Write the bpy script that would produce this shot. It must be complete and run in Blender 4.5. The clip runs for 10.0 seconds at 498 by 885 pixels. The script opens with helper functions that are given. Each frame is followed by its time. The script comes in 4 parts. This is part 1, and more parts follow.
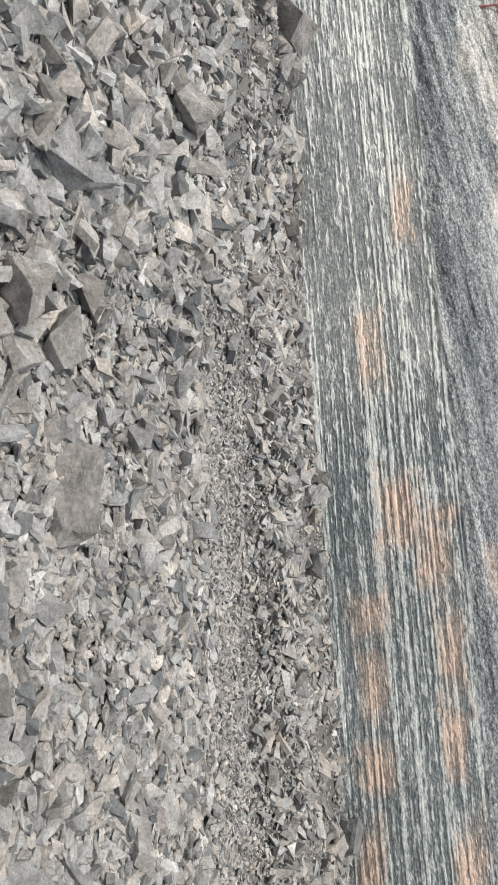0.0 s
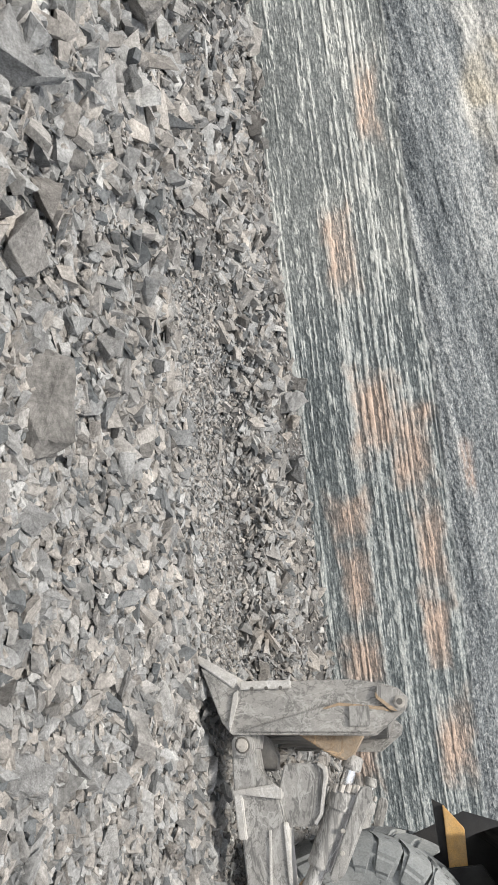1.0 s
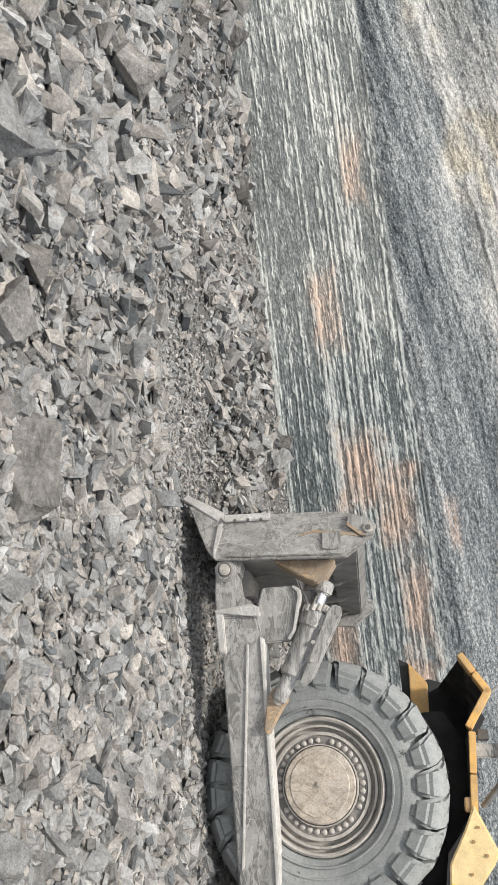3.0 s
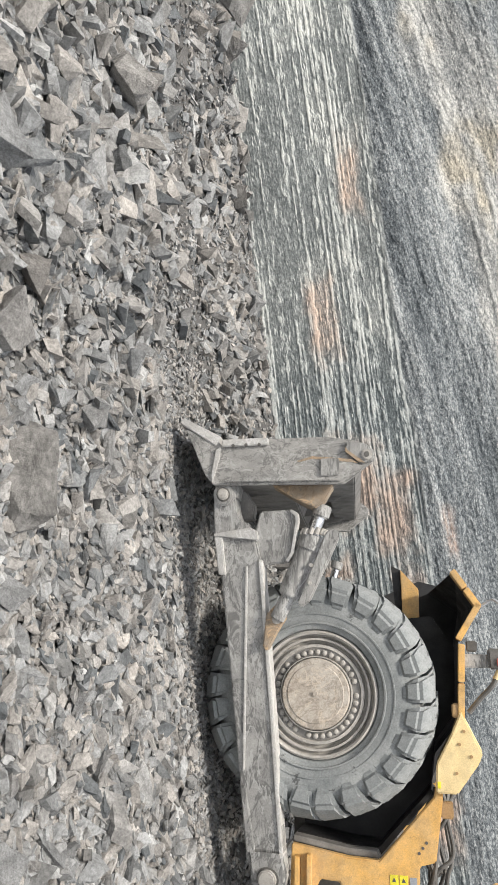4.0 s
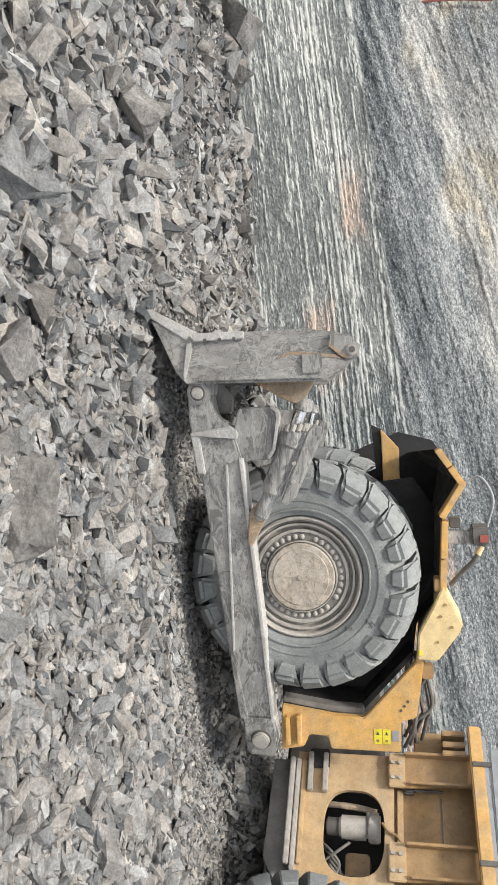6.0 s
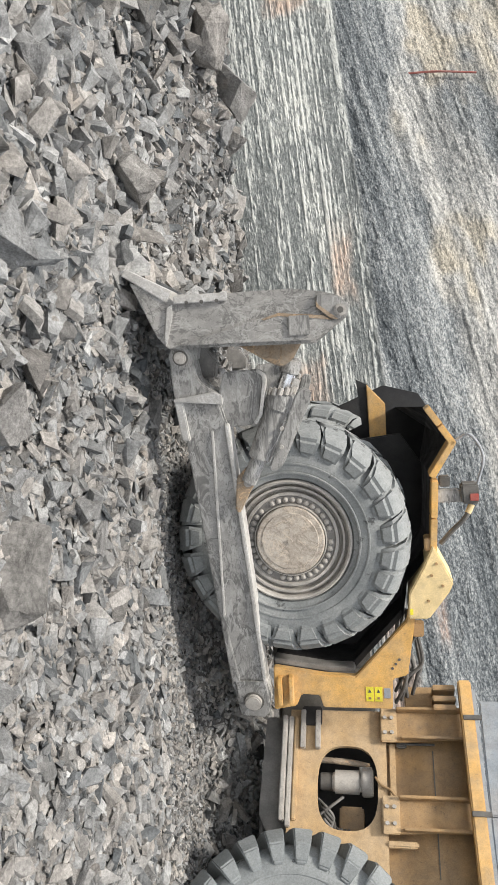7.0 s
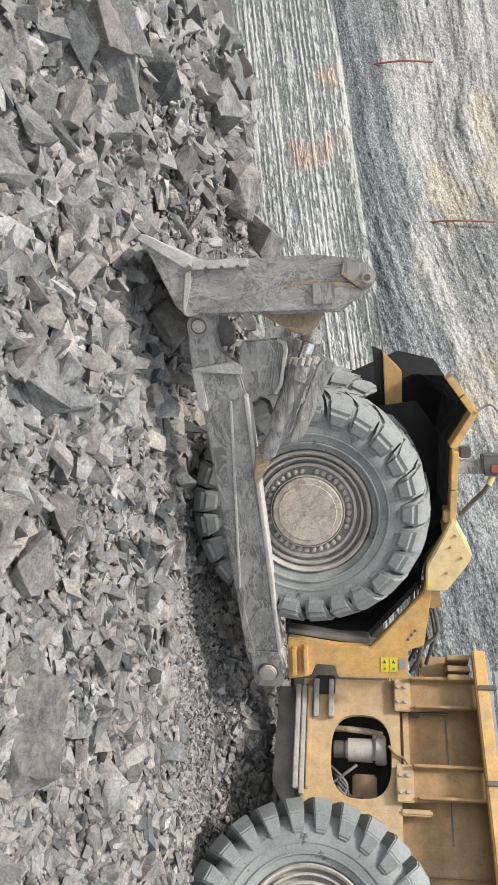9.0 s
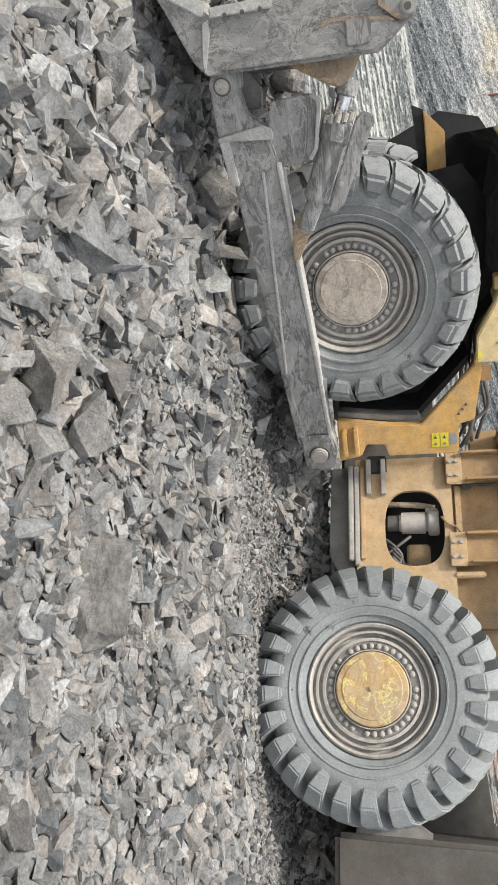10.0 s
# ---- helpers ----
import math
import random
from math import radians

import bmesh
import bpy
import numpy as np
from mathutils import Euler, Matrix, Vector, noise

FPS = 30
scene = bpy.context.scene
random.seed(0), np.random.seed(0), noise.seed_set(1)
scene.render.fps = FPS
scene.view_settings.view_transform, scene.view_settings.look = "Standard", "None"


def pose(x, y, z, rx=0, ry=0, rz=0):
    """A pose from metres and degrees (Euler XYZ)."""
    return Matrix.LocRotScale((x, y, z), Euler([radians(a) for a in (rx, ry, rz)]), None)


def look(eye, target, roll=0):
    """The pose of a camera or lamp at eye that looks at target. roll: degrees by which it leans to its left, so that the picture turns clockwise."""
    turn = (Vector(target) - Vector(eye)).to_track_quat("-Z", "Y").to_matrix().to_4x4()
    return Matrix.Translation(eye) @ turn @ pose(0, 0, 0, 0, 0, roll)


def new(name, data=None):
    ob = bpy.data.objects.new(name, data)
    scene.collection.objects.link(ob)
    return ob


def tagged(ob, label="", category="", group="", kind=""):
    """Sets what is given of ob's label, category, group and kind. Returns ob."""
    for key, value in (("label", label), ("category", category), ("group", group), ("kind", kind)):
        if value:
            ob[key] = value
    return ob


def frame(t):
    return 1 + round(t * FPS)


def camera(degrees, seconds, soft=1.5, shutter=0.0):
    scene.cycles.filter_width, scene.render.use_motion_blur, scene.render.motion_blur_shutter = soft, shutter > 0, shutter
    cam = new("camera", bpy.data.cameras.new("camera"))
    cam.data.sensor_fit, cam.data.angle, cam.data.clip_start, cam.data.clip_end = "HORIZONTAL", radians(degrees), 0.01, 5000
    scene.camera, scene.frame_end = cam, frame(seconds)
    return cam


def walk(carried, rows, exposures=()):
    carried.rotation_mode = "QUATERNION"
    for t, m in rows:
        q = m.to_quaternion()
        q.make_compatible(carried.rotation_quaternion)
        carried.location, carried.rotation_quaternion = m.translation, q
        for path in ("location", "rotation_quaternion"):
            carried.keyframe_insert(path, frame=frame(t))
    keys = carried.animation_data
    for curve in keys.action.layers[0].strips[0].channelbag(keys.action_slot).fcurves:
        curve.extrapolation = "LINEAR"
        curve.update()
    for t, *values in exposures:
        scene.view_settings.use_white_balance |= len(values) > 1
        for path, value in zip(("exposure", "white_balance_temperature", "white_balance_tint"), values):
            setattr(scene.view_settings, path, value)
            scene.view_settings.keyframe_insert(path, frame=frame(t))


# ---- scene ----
cam = camera(35.6, 10.0, soft=0.85)

PATH = [
    (0, (0.371, 0.315, 2.094), (0.091, 2.229, 1.583), 84.0),
    (0.5, (0.426, 0.314, 2.103), (0.219, 2.243, 1.618), 82.0),
    (0.7, (0.449, 0.312, 2.105), (0.276, 2.246, 1.625), 82.0),
    (1, (0.469, 0.319, 2.107), (0.406, 2.259, 1.626), 82.3),
    (1.5, (0.443, 0.32, 2.114), (0.396, 2.264, 1.647), 81.9),
    (2, (0.441, 0.317, 2.116), (0.364, 2.263, 1.658), 82.3),
    (2.5, (0.416, 0.321, 2.114), (0.254, 2.263, 1.666), 81.9),
    (4, (0.389, 0.31, 2.119), (0.18, 2.255, 1.7), 81.8),
    (4.5, (0.375, 0.314, 2.116), (0.147, 2.256, 1.7), 81.8),
    (5, (0.353, 0.31, 2.122), (0.116, 2.252, 1.706), 82.2),
    (5.5, (0.343, 0.304, 2.119), (0.108, 2.247, 1.705), 82.3),
    (5.7, (0.323, 0.298, 2.123), (0.092, 2.24, 1.708), 82.6),
    (7, (0.212, 0.285, 2.11), (-0.164, 2.215, 1.741), 82.0),
    (7.5, (0.151, 0.293, 2.09), (-0.298, 2.207, 1.724), 82.8),
    (7.8, (0.086, 0.306, 2.089), (-0.459, 2.197, 1.731), 82.6),
    (8, (0.065, 0.296, 2.086), (-0.545, 2.168, 1.732), 82.3),
    (8.5, (0.058, 0.302, 2.077), (-0.623, 2.148, 1.717), 81.5),
    (9, (0.031, 0.318, 2.068), (-0.649, 2.161, 1.693), 81.4),
    (9.5, (-0.01, 0.328, 2.064), (-0.652, 2.176, 1.649), 81.0),
    (9.7, (0.061, 0.368, 2.018), (-0.528, 2.226, 1.566), 81.6),
    (9.8, (0.166, 0.423, 2.008), (-0.346, 2.288, 1.5), 81.3),
    (10, (0.315, 0.563, 1.939), (-0.187, 2.425, 1.407), 80.6),
]
walk(cam, [(t, look(eye, target, roll)) for t, eye, target, roll in PATH])

# ---- sky and light: bright overcast ----
world = bpy.data.worlds.new("sky")
scene.world = world
world.use_nodes = True
wn, wl = world.node_tree.nodes, world.node_tree.links
sky = wn.new("ShaderNodeTexSky")
sky.sky_type, sky.sun_disc = "NISHITA", False
sky.sun_elevation, sky.sun_rotation = radians(65), radians(211)
sky.dust_density, sky.air_density = 4.0, 1.2
haze = wn.new("ShaderNodeMixRGB")
haze.inputs[0].default_value = 0.72
haze.inputs[2].default_value = (7.2, 7.4, 7.7, 1)
wl.new(sky.outputs[0], haze.inputs[1])
wl.new(haze.outputs[0], wn["Background"].inputs[0])
wn["Background"].inputs[1].default_value = 0.133
sun_data = bpy.data.lights.new("sun", "SUN")
sun_data.energy, sun_data.angle, sun_data.color = 3.3, radians(9), (1.0, 0.95, 0.87)
sun = new("sun", sun_data)
sun.matrix_world = look((-1.8, -3.0, 7.5), (0, 0, 0))
scene.view_settings.exposure = 0.46


# ---- materials ----
class Mat:
    """A small builder of node materials in object space."""

    def __init__(self, name):
        self.m = bpy.data.materials.new(name)
        self.m.use_nodes = True
        self.t = self.m.node_tree
        self.b = self.t.nodes["Principled BSDF"]
        self.co = self.t.nodes.new("ShaderNodeTexCoord").outputs["Object"]

    def node(self, kind):
        return self.t.nodes.new(kind)

    def link(self, a, b):
        self.t.links.new(a, b)

    def scaled(self, s):
        n = self.node("ShaderNodeMapping")
        n.inputs["Scale"].default_value = s if isinstance(s, tuple) else (s, s, s)
        self.link(self.co, n.inputs["Vector"])
        return n.outputs[0]

    def noise(self, scale, detail=6.0, rough=0.6, stretch=(1, 1, 1), distort=0.0):
        n = self.node("ShaderNodeTexNoise")
        n.inputs["Scale"].default_value, n.inputs["Detail"].default_value = scale, detail
        n.inputs["Roughness"].default_value, n.inputs["Distortion"].default_value = rough, distort
        self.link(self.scaled(stretch), n.inputs["Vector"])
        return n.outputs["Fac"]

    def ramp(self, fac, *stops):
        n = self.node("ShaderNodeValToRGB")
        e = n.color_ramp.elements
        while len(e) < len(stops):
            e.new(0.5)
        for i, (p, c) in enumerate(stops):
            e[i].position = p
            e[i].color = (*c, 1) if isinstance(c, tuple) else (c, c, c, 1)
        self.link(fac, n.inputs[0])
        return n.outputs[0]

    def mix(self, fac, a, b, mode="MIX"):
        n = self.node("ShaderNodeMixRGB")
        n.blend_type = mode
        for slot, v in ((0, fac), (1, a), (2, b)):
            if isinstance(v, (int, float)):
                n.inputs[slot].default_value = v if slot == 0 else (v, v, v, 1)
            elif isinstance(v, tuple):
                n.inputs[slot].default_value = (*v, 1)
            else:
                self.link(v, n.inputs[slot])
        return n.outputs[0]

    def math(self, op, a, b=0.0):
        n = self.node("ShaderNodeMath")
        n.operation = op
        for slot, v in ((0, a), (1, b)):
            if isinstance(v, (int, float)):
                n.inputs[slot].default_value = v
            else:
                self.link(v, n.inputs[slot])
        return n.outputs[0]

    def bump(self, height, strength=0.4, distance=0.01):
        n = self.node("ShaderNodeBump")
        n.inputs["Strength"].default_value, n.inputs["Distance"].default_value = strength, distance
        self.link(height, n.inputs["Height"])
        self.link(n.outputs[0], self.b.inputs["Normal"])

    def done(self, colour, rough=0.8, metal=0.0, spec=0.3):
        for slot, v in (("Base Color", colour), ("Roughness", rough), ("Metallic", metal)):
            if isinstance(v, (int, float)):
                self.b.inputs[slot].default_value = v
            elif isinstance(v, tuple):
                self.b.inputs[slot].default_value = (*v, 1)
            else:
                self.link(v, self.b.inputs[slot])
        self.b.inputs["Specular IOR Level"].default_value = spec
        return self.m


def rock_material(name, dark, mid, light, per_island, unit):
    """Broken slate: a tone for each stone, dust on it, split layers and grain. unit: texture scale per metre."""
    k = Mat(name)
    g = k.node("ShaderNodeNewGeometry").outputs["Random Per Island"] if per_island else k.node("ShaderNodeObjectInfo").outputs["Random"]
    tone = k.ramp(g, (0.0, dark), (0.3, mid), (0.85, tuple(v * 1.15 for v in mid)), (1.0, light))
    warm = k.ramp(k.math("FRACT", k.math("MULTIPLY", g, 7.3)), (0.3, (0.98, 1.0, 1.015)), (0.8, (1.05, 1.0, 0.95)))
    c = k.mix(1.0, tone, warm, "MULTIPLY")
    c = k.mix(1.0, c, k.ramp(k.noise(5.0 * unit, 6, 0.7), (0.34, 0.6), (0.66, 1.3)), "MULTIPLY")
    c = k.mix(1.0, c, k.ramp(k.noise(48.0 * unit, 6, 0.75), (0.34, 0.62), (0.66, 1.32)), "MULTIPLY")
    rust = k.ramp(k.noise(1.7 * unit, 4), (0.62, 0.0), (0.76, 0.35))
    c = k.mix(rust, c, (0.36, 0.28, 0.205))
    k.bump(k.mix(0.5, k.noise(26.0 * unit, 8, 0.75), k.noise(9.0 * unit, 6, 0.7, (1, 1, 2.5), 0.4)), 1.0, 0.028 / unit)
    return k.done(c, 0.85, 0, 0.25)


M_ROCK = rock_material("crushed_stone", (0.115, 0.12, 0.122), (0.25, 0.246, 0.238), (0.40, 0.39, 0.372), True, 1.0)
M_BOULDER = rock_material("boulder_stone", (0.13, 0.135, 0.136), (0.245, 0.24, 0.232), (0.38, 0.366, 0.345), False, 0.6)


def dust_ground():
    k = Mat("crushed_dust_ground")
    c = k.ramp(k.noise(1.1, 6), (0.3, (0.09, 0.088, 0.086)), (0.7, (0.17, 0.163, 0.155)))
    c = k.mix(1.0, c, k.ramp(k.noise(45.0, 8, 0.75), (0.3, 0.55), (0.72, 1.3)), "MULTIPLY")
    k.bump(k.noise(60.0, 8, 0.75), 0.9, 0.02)
    return k.done(c, 0.95, 0, 0.15)


M_GROUND = dust_ground()


def wall_rock():
    """Scraped slate. The mesh says where tooth ridges, slate, pale rock, dust and rust lie; the nodes give them grain."""
    k = Mat("scraped_rock_face")

    def mask(name):
        n = k.node("ShaderNodeAttribute")
        n.attribute_name = name
        return n.outputs["Fac"]

    def chips(scale, stretch):
        n = k.node("ShaderNodeTexVoronoi")
        n.inputs["Scale"].default_value = scale
        k.link(k.scaled(stretch), n.inputs["Vector"])
        grey = k.node("ShaderNodeRGBToBW")
        k.link(n.outputs["Color"], grey.inputs[0])
        return grey.outputs[0]

    speck = k.noise(34.0, 8, 0.85, (0.6, 1, 1.2), 0.3)
    thin = k.noise(1.0, 6, 0.75, (2.6, 2.0, 60.0), 0.3)
    grain = k.mix(0.45, k.ramp(speck, (0.39, 0.0), (0.61, 1.0)), k.ramp(thin, (0.36, 0.0), (0.64, 1.0)))
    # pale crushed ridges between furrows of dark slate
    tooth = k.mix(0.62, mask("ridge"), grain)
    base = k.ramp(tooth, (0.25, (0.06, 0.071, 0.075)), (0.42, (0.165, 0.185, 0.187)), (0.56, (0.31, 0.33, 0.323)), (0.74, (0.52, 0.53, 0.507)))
    # darker slate in slanting beds, broken into chips
    chip = k.mix(0.5, chips(14.0, (0.6, 1, 1.3)), chips(34.0, (0.6, 1, 1.4)))
    broken = k.mix(0.5, k.mix(0.45, mask("bedding"), chip), k.ramp(k.noise(40.0, 8, 0.8, (0.6, 1, 1.2), 0.3), (0.39, 0.0), (0.61, 1.0)))
    dark_slate = k.ramp(broken, (0.26, (0.05, 0.058, 0.064)), (0.46, (0.125, 0.137, 0.145)), (0.60, (0.22, 0.233, 0.235)), (0.78, (0.40, 0.405, 0.395)))
    pale_slate = k.ramp(broken, (0.24, (0.13, 0.135, 0.135)), (0.45, (0.29, 0.29, 0.278)), (0.72, (0.54, 0.525, 0.49)))
    c = k.mix(mask("slate"), base, dark_slate)
    c = k.mix(mask("pale"), c, pale_slate)
    c = k.mix(mask("ochre"), c, k.mix(1.0, pale_slate, (1.12, 0.95, 0.68), "MULTIPLY"))
    # mineral stains and dry dust, caught on the raised crumbs
    catch = k.ramp(tooth, (0.28, 0.25), (0.6, 1.0))
    c = k.mix(k.math("MULTIPLY", k.math("MULTIPLY", mask("dust"), catch), 0.75), c, (0.60, 0.595, 0.55))
    c = k.mix(k.math("MULTIPLY", k.math("MULTIPLY", mask("rust"), catch), 0.6), c, (0.60, 0.375, 0.255))
    k.bump(k.mix(0.5, speck, k.mix(0.5, thin, chip)), 0.7, 0.012)
    return k.done(c, 0.85, 0, 0.3)


M_WALL = wall_rock()


def worn_paint(name, paint, dirt, amount, scratch=0.0, metal=0.0, rough=0.5, streak=(1, 1, 1)):
    """Paint or steel under dust: patches of dirt, chips, grain, and drawn scratches where it scrapes on rock."""
    k = Mat(name)
    c = k.mix(k.ramp(k.noise(2.3, 7, 0.7), (0.44 - amount * 0.3, 0.0), (0.80 - amount * 0.4, 0.85)), paint, dirt)
    spots = k.ramp(k.noise(30.0, 7, 0.75), (0.64 - amount * 0.12, 0.0), (0.70, 0.75))
    c = k.mix(spots, c, tuple(v * 0.5 for v in dirt))
    c = k.mix(1.0, c, k.ramp(k.noise(9.0, 6, 0.7), (0.33, 0.82), (0.68, 1.14)), "MULTIPLY")
    c = k.mix(1.0, c, k.ramp(k.noise(110.0, 4, 0.7), (0.3, 0.8), (0.7, 1.16)), "MULTIPLY")
    if scratch:
        for scale, bend, level, gain in ((4.0, 0.6, 0.5, 0.5), (9.0, 0.7, 0.54, 0.6), (6.0, 0.5, 0.56, 1.7)):
            n = k.noise(scale, 5, 0.65, streak, bend)
            line = k.ramp(n, (level - 0.022, 0.0), (level - 0.006, scratch), (level + 0.006, scratch), (level + 0.022, 0.0))
            c = k.mix(line, c, tuple(min(0.8, v * gain) for v in paint))
    k.bump(k.mix(0.5, k.noise(40.0, 7, 0.75), k.noise(6.0, 5, 0.7)), 0.45, 0.01)
    return k.done(c, k.ramp(k.noise(6.0), (0.3, rough - 0.1), (0.7, min(1.0, rough + 0.25))), metal, 0.4)


M_YELLOW = worn_paint("yellow_machine_paint", (0.71, 0.41, 0.12), (0.42, 0.32, 0.20), 0.25)
M_PALE = worn_paint("faded_tan_paint", (0.55, 0.37, 0.185), (0.44, 0.335, 0.22), 0.45)
M_TANK = worn_paint("pale_yellow_paint", (0.78, 0.60, 0.31), (0.58, 0.46, 0.28), 0.2)
M_BROWN = worn_paint("brown_dirty_paint", (0.43, 0.265, 0.115), (0.25, 0.18, 0.11), 0.5)
M_STEEL = worn_paint("dusty_grey_steel", (0.25, 0.246, 0.236), (0.37, 0.36, 0.34), 0.5, 0.8, 0.05, 0.55, (0.22, 1.0, 0.95))
M_BLADE = worn_paint("scuffed_blade_steel", (0.25, 0.245, 0.233), (0.37, 0.356, 0.333), 0.5, 0.75, 0.05, 0.55, (1.1, 1.0, 0.7))
# pale steel for worn parts, and for the edge highlight painted on the arms
M_BRIGHT = worn_paint("worn_highlight_steel", (0.52, 0.505, 0.48), (0.40, 0.385, 0.36), 0.3, 0.3, 0.0, 0.45)
M_EDGE = worn_paint("ground_down_edge_steel", (0.33, 0.32, 0.305), (0.28, 0.27, 0.25), 0.4, 0.3, 0.2, 0.5)
M_CHROME = worn_paint("chrome_rod", (0.75, 0.75, 0.75), (0.5, 0.5, 0.5), 0.0, 0.0, 1.0, 0.18)
# near-black: the shade of the wheel arch and openings goes into this paint
M_BLACK = worn_paint("dirty_shade_black", (0.022, 0.022, 0.024), (0.04, 0.038, 0.036), 0.3)
M_DARK = worn_paint("dark_greasy_metal", (0.06, 0.058, 0.055), (0.16, 0.15, 0.135), 0.5)
M_RUST = worn_paint("rusty_orange_steel", (0.40, 0.27, 0.155), (0.30, 0.26, 0.21), 0.6, 0.5, 0.1, 0.6)
M_DUSTY = worn_paint("dust_covered_casting", (0.33, 0.31, 0.28), (0.43, 0.405, 0.37), 0.7)
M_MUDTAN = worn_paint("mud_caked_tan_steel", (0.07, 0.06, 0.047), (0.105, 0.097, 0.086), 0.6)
# real mud on the belly; also painted shade on blade back and bolt ring
M_MUD_SHADE = worn_paint("muddy_shaded_steel", (0.13, 0.125, 0.118), (0.30, 0.285, 0.265), 0.4)
M_RED = worn_paint("red_plastic", (0.42, 0.06, 0.045), (0.3, 0.15, 0.12), 0.2)
M_DECAL = worn_paint("yellow_warning_sticker", (0.80, 0.70, 0.05), (0.6, 0.5, 0.1), 0.1)
M_GREY_DECAL = worn_paint("grey_sticker", (0.33, 0.35, 0.38), (0.3, 0.3, 0.3), 0.2)
M_CORD = worn_paint("faded_red_cord", (0.36, 0.085, 0.07), (0.25, 0.15, 0.13), 0.3)
M_GLASS = worn_paint("dusty_blue_grey_panel", (0.25, 0.29, 0.33), (0.3, 0.3, 0.3), 0.3, 0, 0, 0.25)


def rubber(name, base, dust):
    k = Mat(name)
    c = k.mix(k.ramp(k.noise(2.2, 6, 0.65), (0.32, 0.0), (0.66, 1.0)), base, dust)
    c = k.mix(k.ramp(k.noise(5.0, 5, 0.7), (0.62, 0.0), (0.66, 0.75)), c, (0.05, 0.05, 0.05))
    c = k.mix(1.0, c, k.ramp(k.noise(60.0, 6, 0.7), (0.3, 0.75), (0.7, 1.2)), "MULTIPLY")
    k.bump(k.mix(0.5, k.noise(35.0, 7, 0.7), k.noise(8.0, 4)), 0.4, 0.012)
    return k.done(c, 0.85, 0, 0.25)


M_TYRE_FRONT = rubber("scuffed_dusty_rubber", (0.16, 0.172, 0.174), (0.31, 0.318, 0.31))
M_TYRE_REAR = rubber("grey_dusty_rubber", (0.20, 0.215, 0.219), (0.31, 0.325, 0.323))


# ---- mesh helpers ----
def linked(name, bm, material, parent=None, label="", smooth=False):
    me = bpy.data.meshes.new(name)
    bmesh.ops.recalc_face_normals(bm, faces=bm.faces)
    bm.to_mesh(me)
    bm.free()
    for m in material if isinstance(material, (list, tuple)) else [material]:
        me.materials.append(m)
    if smooth:
        for p in me.polygons:
            p.use_smooth = True
        me.set_sharp_from_angle(angle=radians(38))
    ob = new(name, me)
    ob.parent = parent
    if label:
        ob["label"] = label
    return ob


def part(name, bm, material, parent, label="", smooth=False):
    return linked(name, bm, material, parent, label, smooth)


def plate(poly, y0, y1, bevel=0.006, bm=None):
    """An outline in (x, z), given thickness from y0 to y1."""
    own = bmesh.new()
    vs = [own.verts.new((x, y0, z)) for x, z in poly]
    f = own.faces.new(vs)
    r = bmesh.ops.extrude_face_region(own, geom=[f])
    bmesh.ops.translate(own, verts=[v for v in r["geom"] if isinstance(v, bmesh.types.BMVert)], vec=(0, y1 - y0, 0))
    if bevel:
        bmesh.ops.bevel(own, geom=own.edges[:], offset=bevel, segments=2, affect="EDGES", clamp_overlap=True)
    return merged(bm, own)


def merged(bm, own):
    if bm is None:
        return own
    me = bpy.data.meshes.new("tmp")
    own.to_mesh(me)
    own.free()
    bm.from_mesh(me)
    bpy.data.meshes.remove(me)
    return bm


def rod(p0, p1, r, r2=None, sides=20, bm=None, bevel=0.0):
    own = bmesh.new()
    p0, p1 = Vector(p0), Vector(p1)
    d = p1 - p0
    m = Matrix.Translation((p0 + p1) / 2) @ d.to_track_quat("Z", "Y").to_matrix().to_4x4()
    bmesh.ops.create_cone(own, cap_ends=True, segments=sides, radius1=r, radius2=r if r2 is None else r2, depth=d.length, matrix=m)
    if bevel:
        bmesh.ops.bevel(own, geom=[e for e in own.edges if any(len(f.verts) > 4 for f in e.link_faces)], offset=bevel, segments=2, affect="EDGES")
    return merged(bm, own)


def block(x0, x1, y0, y1, z0, z1, bevel=0.008, bm=None):
    return plate([(x0, z0), (x1, z0), (x1, z1), (x0, z1)], y0, y1, bevel, bm)


def lathe(profile, sides=72, bm=None):
    """Turns a profile of (radius, y) about the y axis."""
    own = bmesh.new()
    rings = []
    for r, y in profile:
        rings.append([own.verts.new((r * math.sin(2 * math.pi * i / sides), y, r * math.cos(2 * math.pi * i / sides))) for i in range(sides)])
    for a, b in zip(rings, rings[1:]):
        for i in range(sides):
            own.faces.new((a[i], a[(i + 1) % sides], b[(i + 1) % sides], b[i]))
    return merged(bm, own)


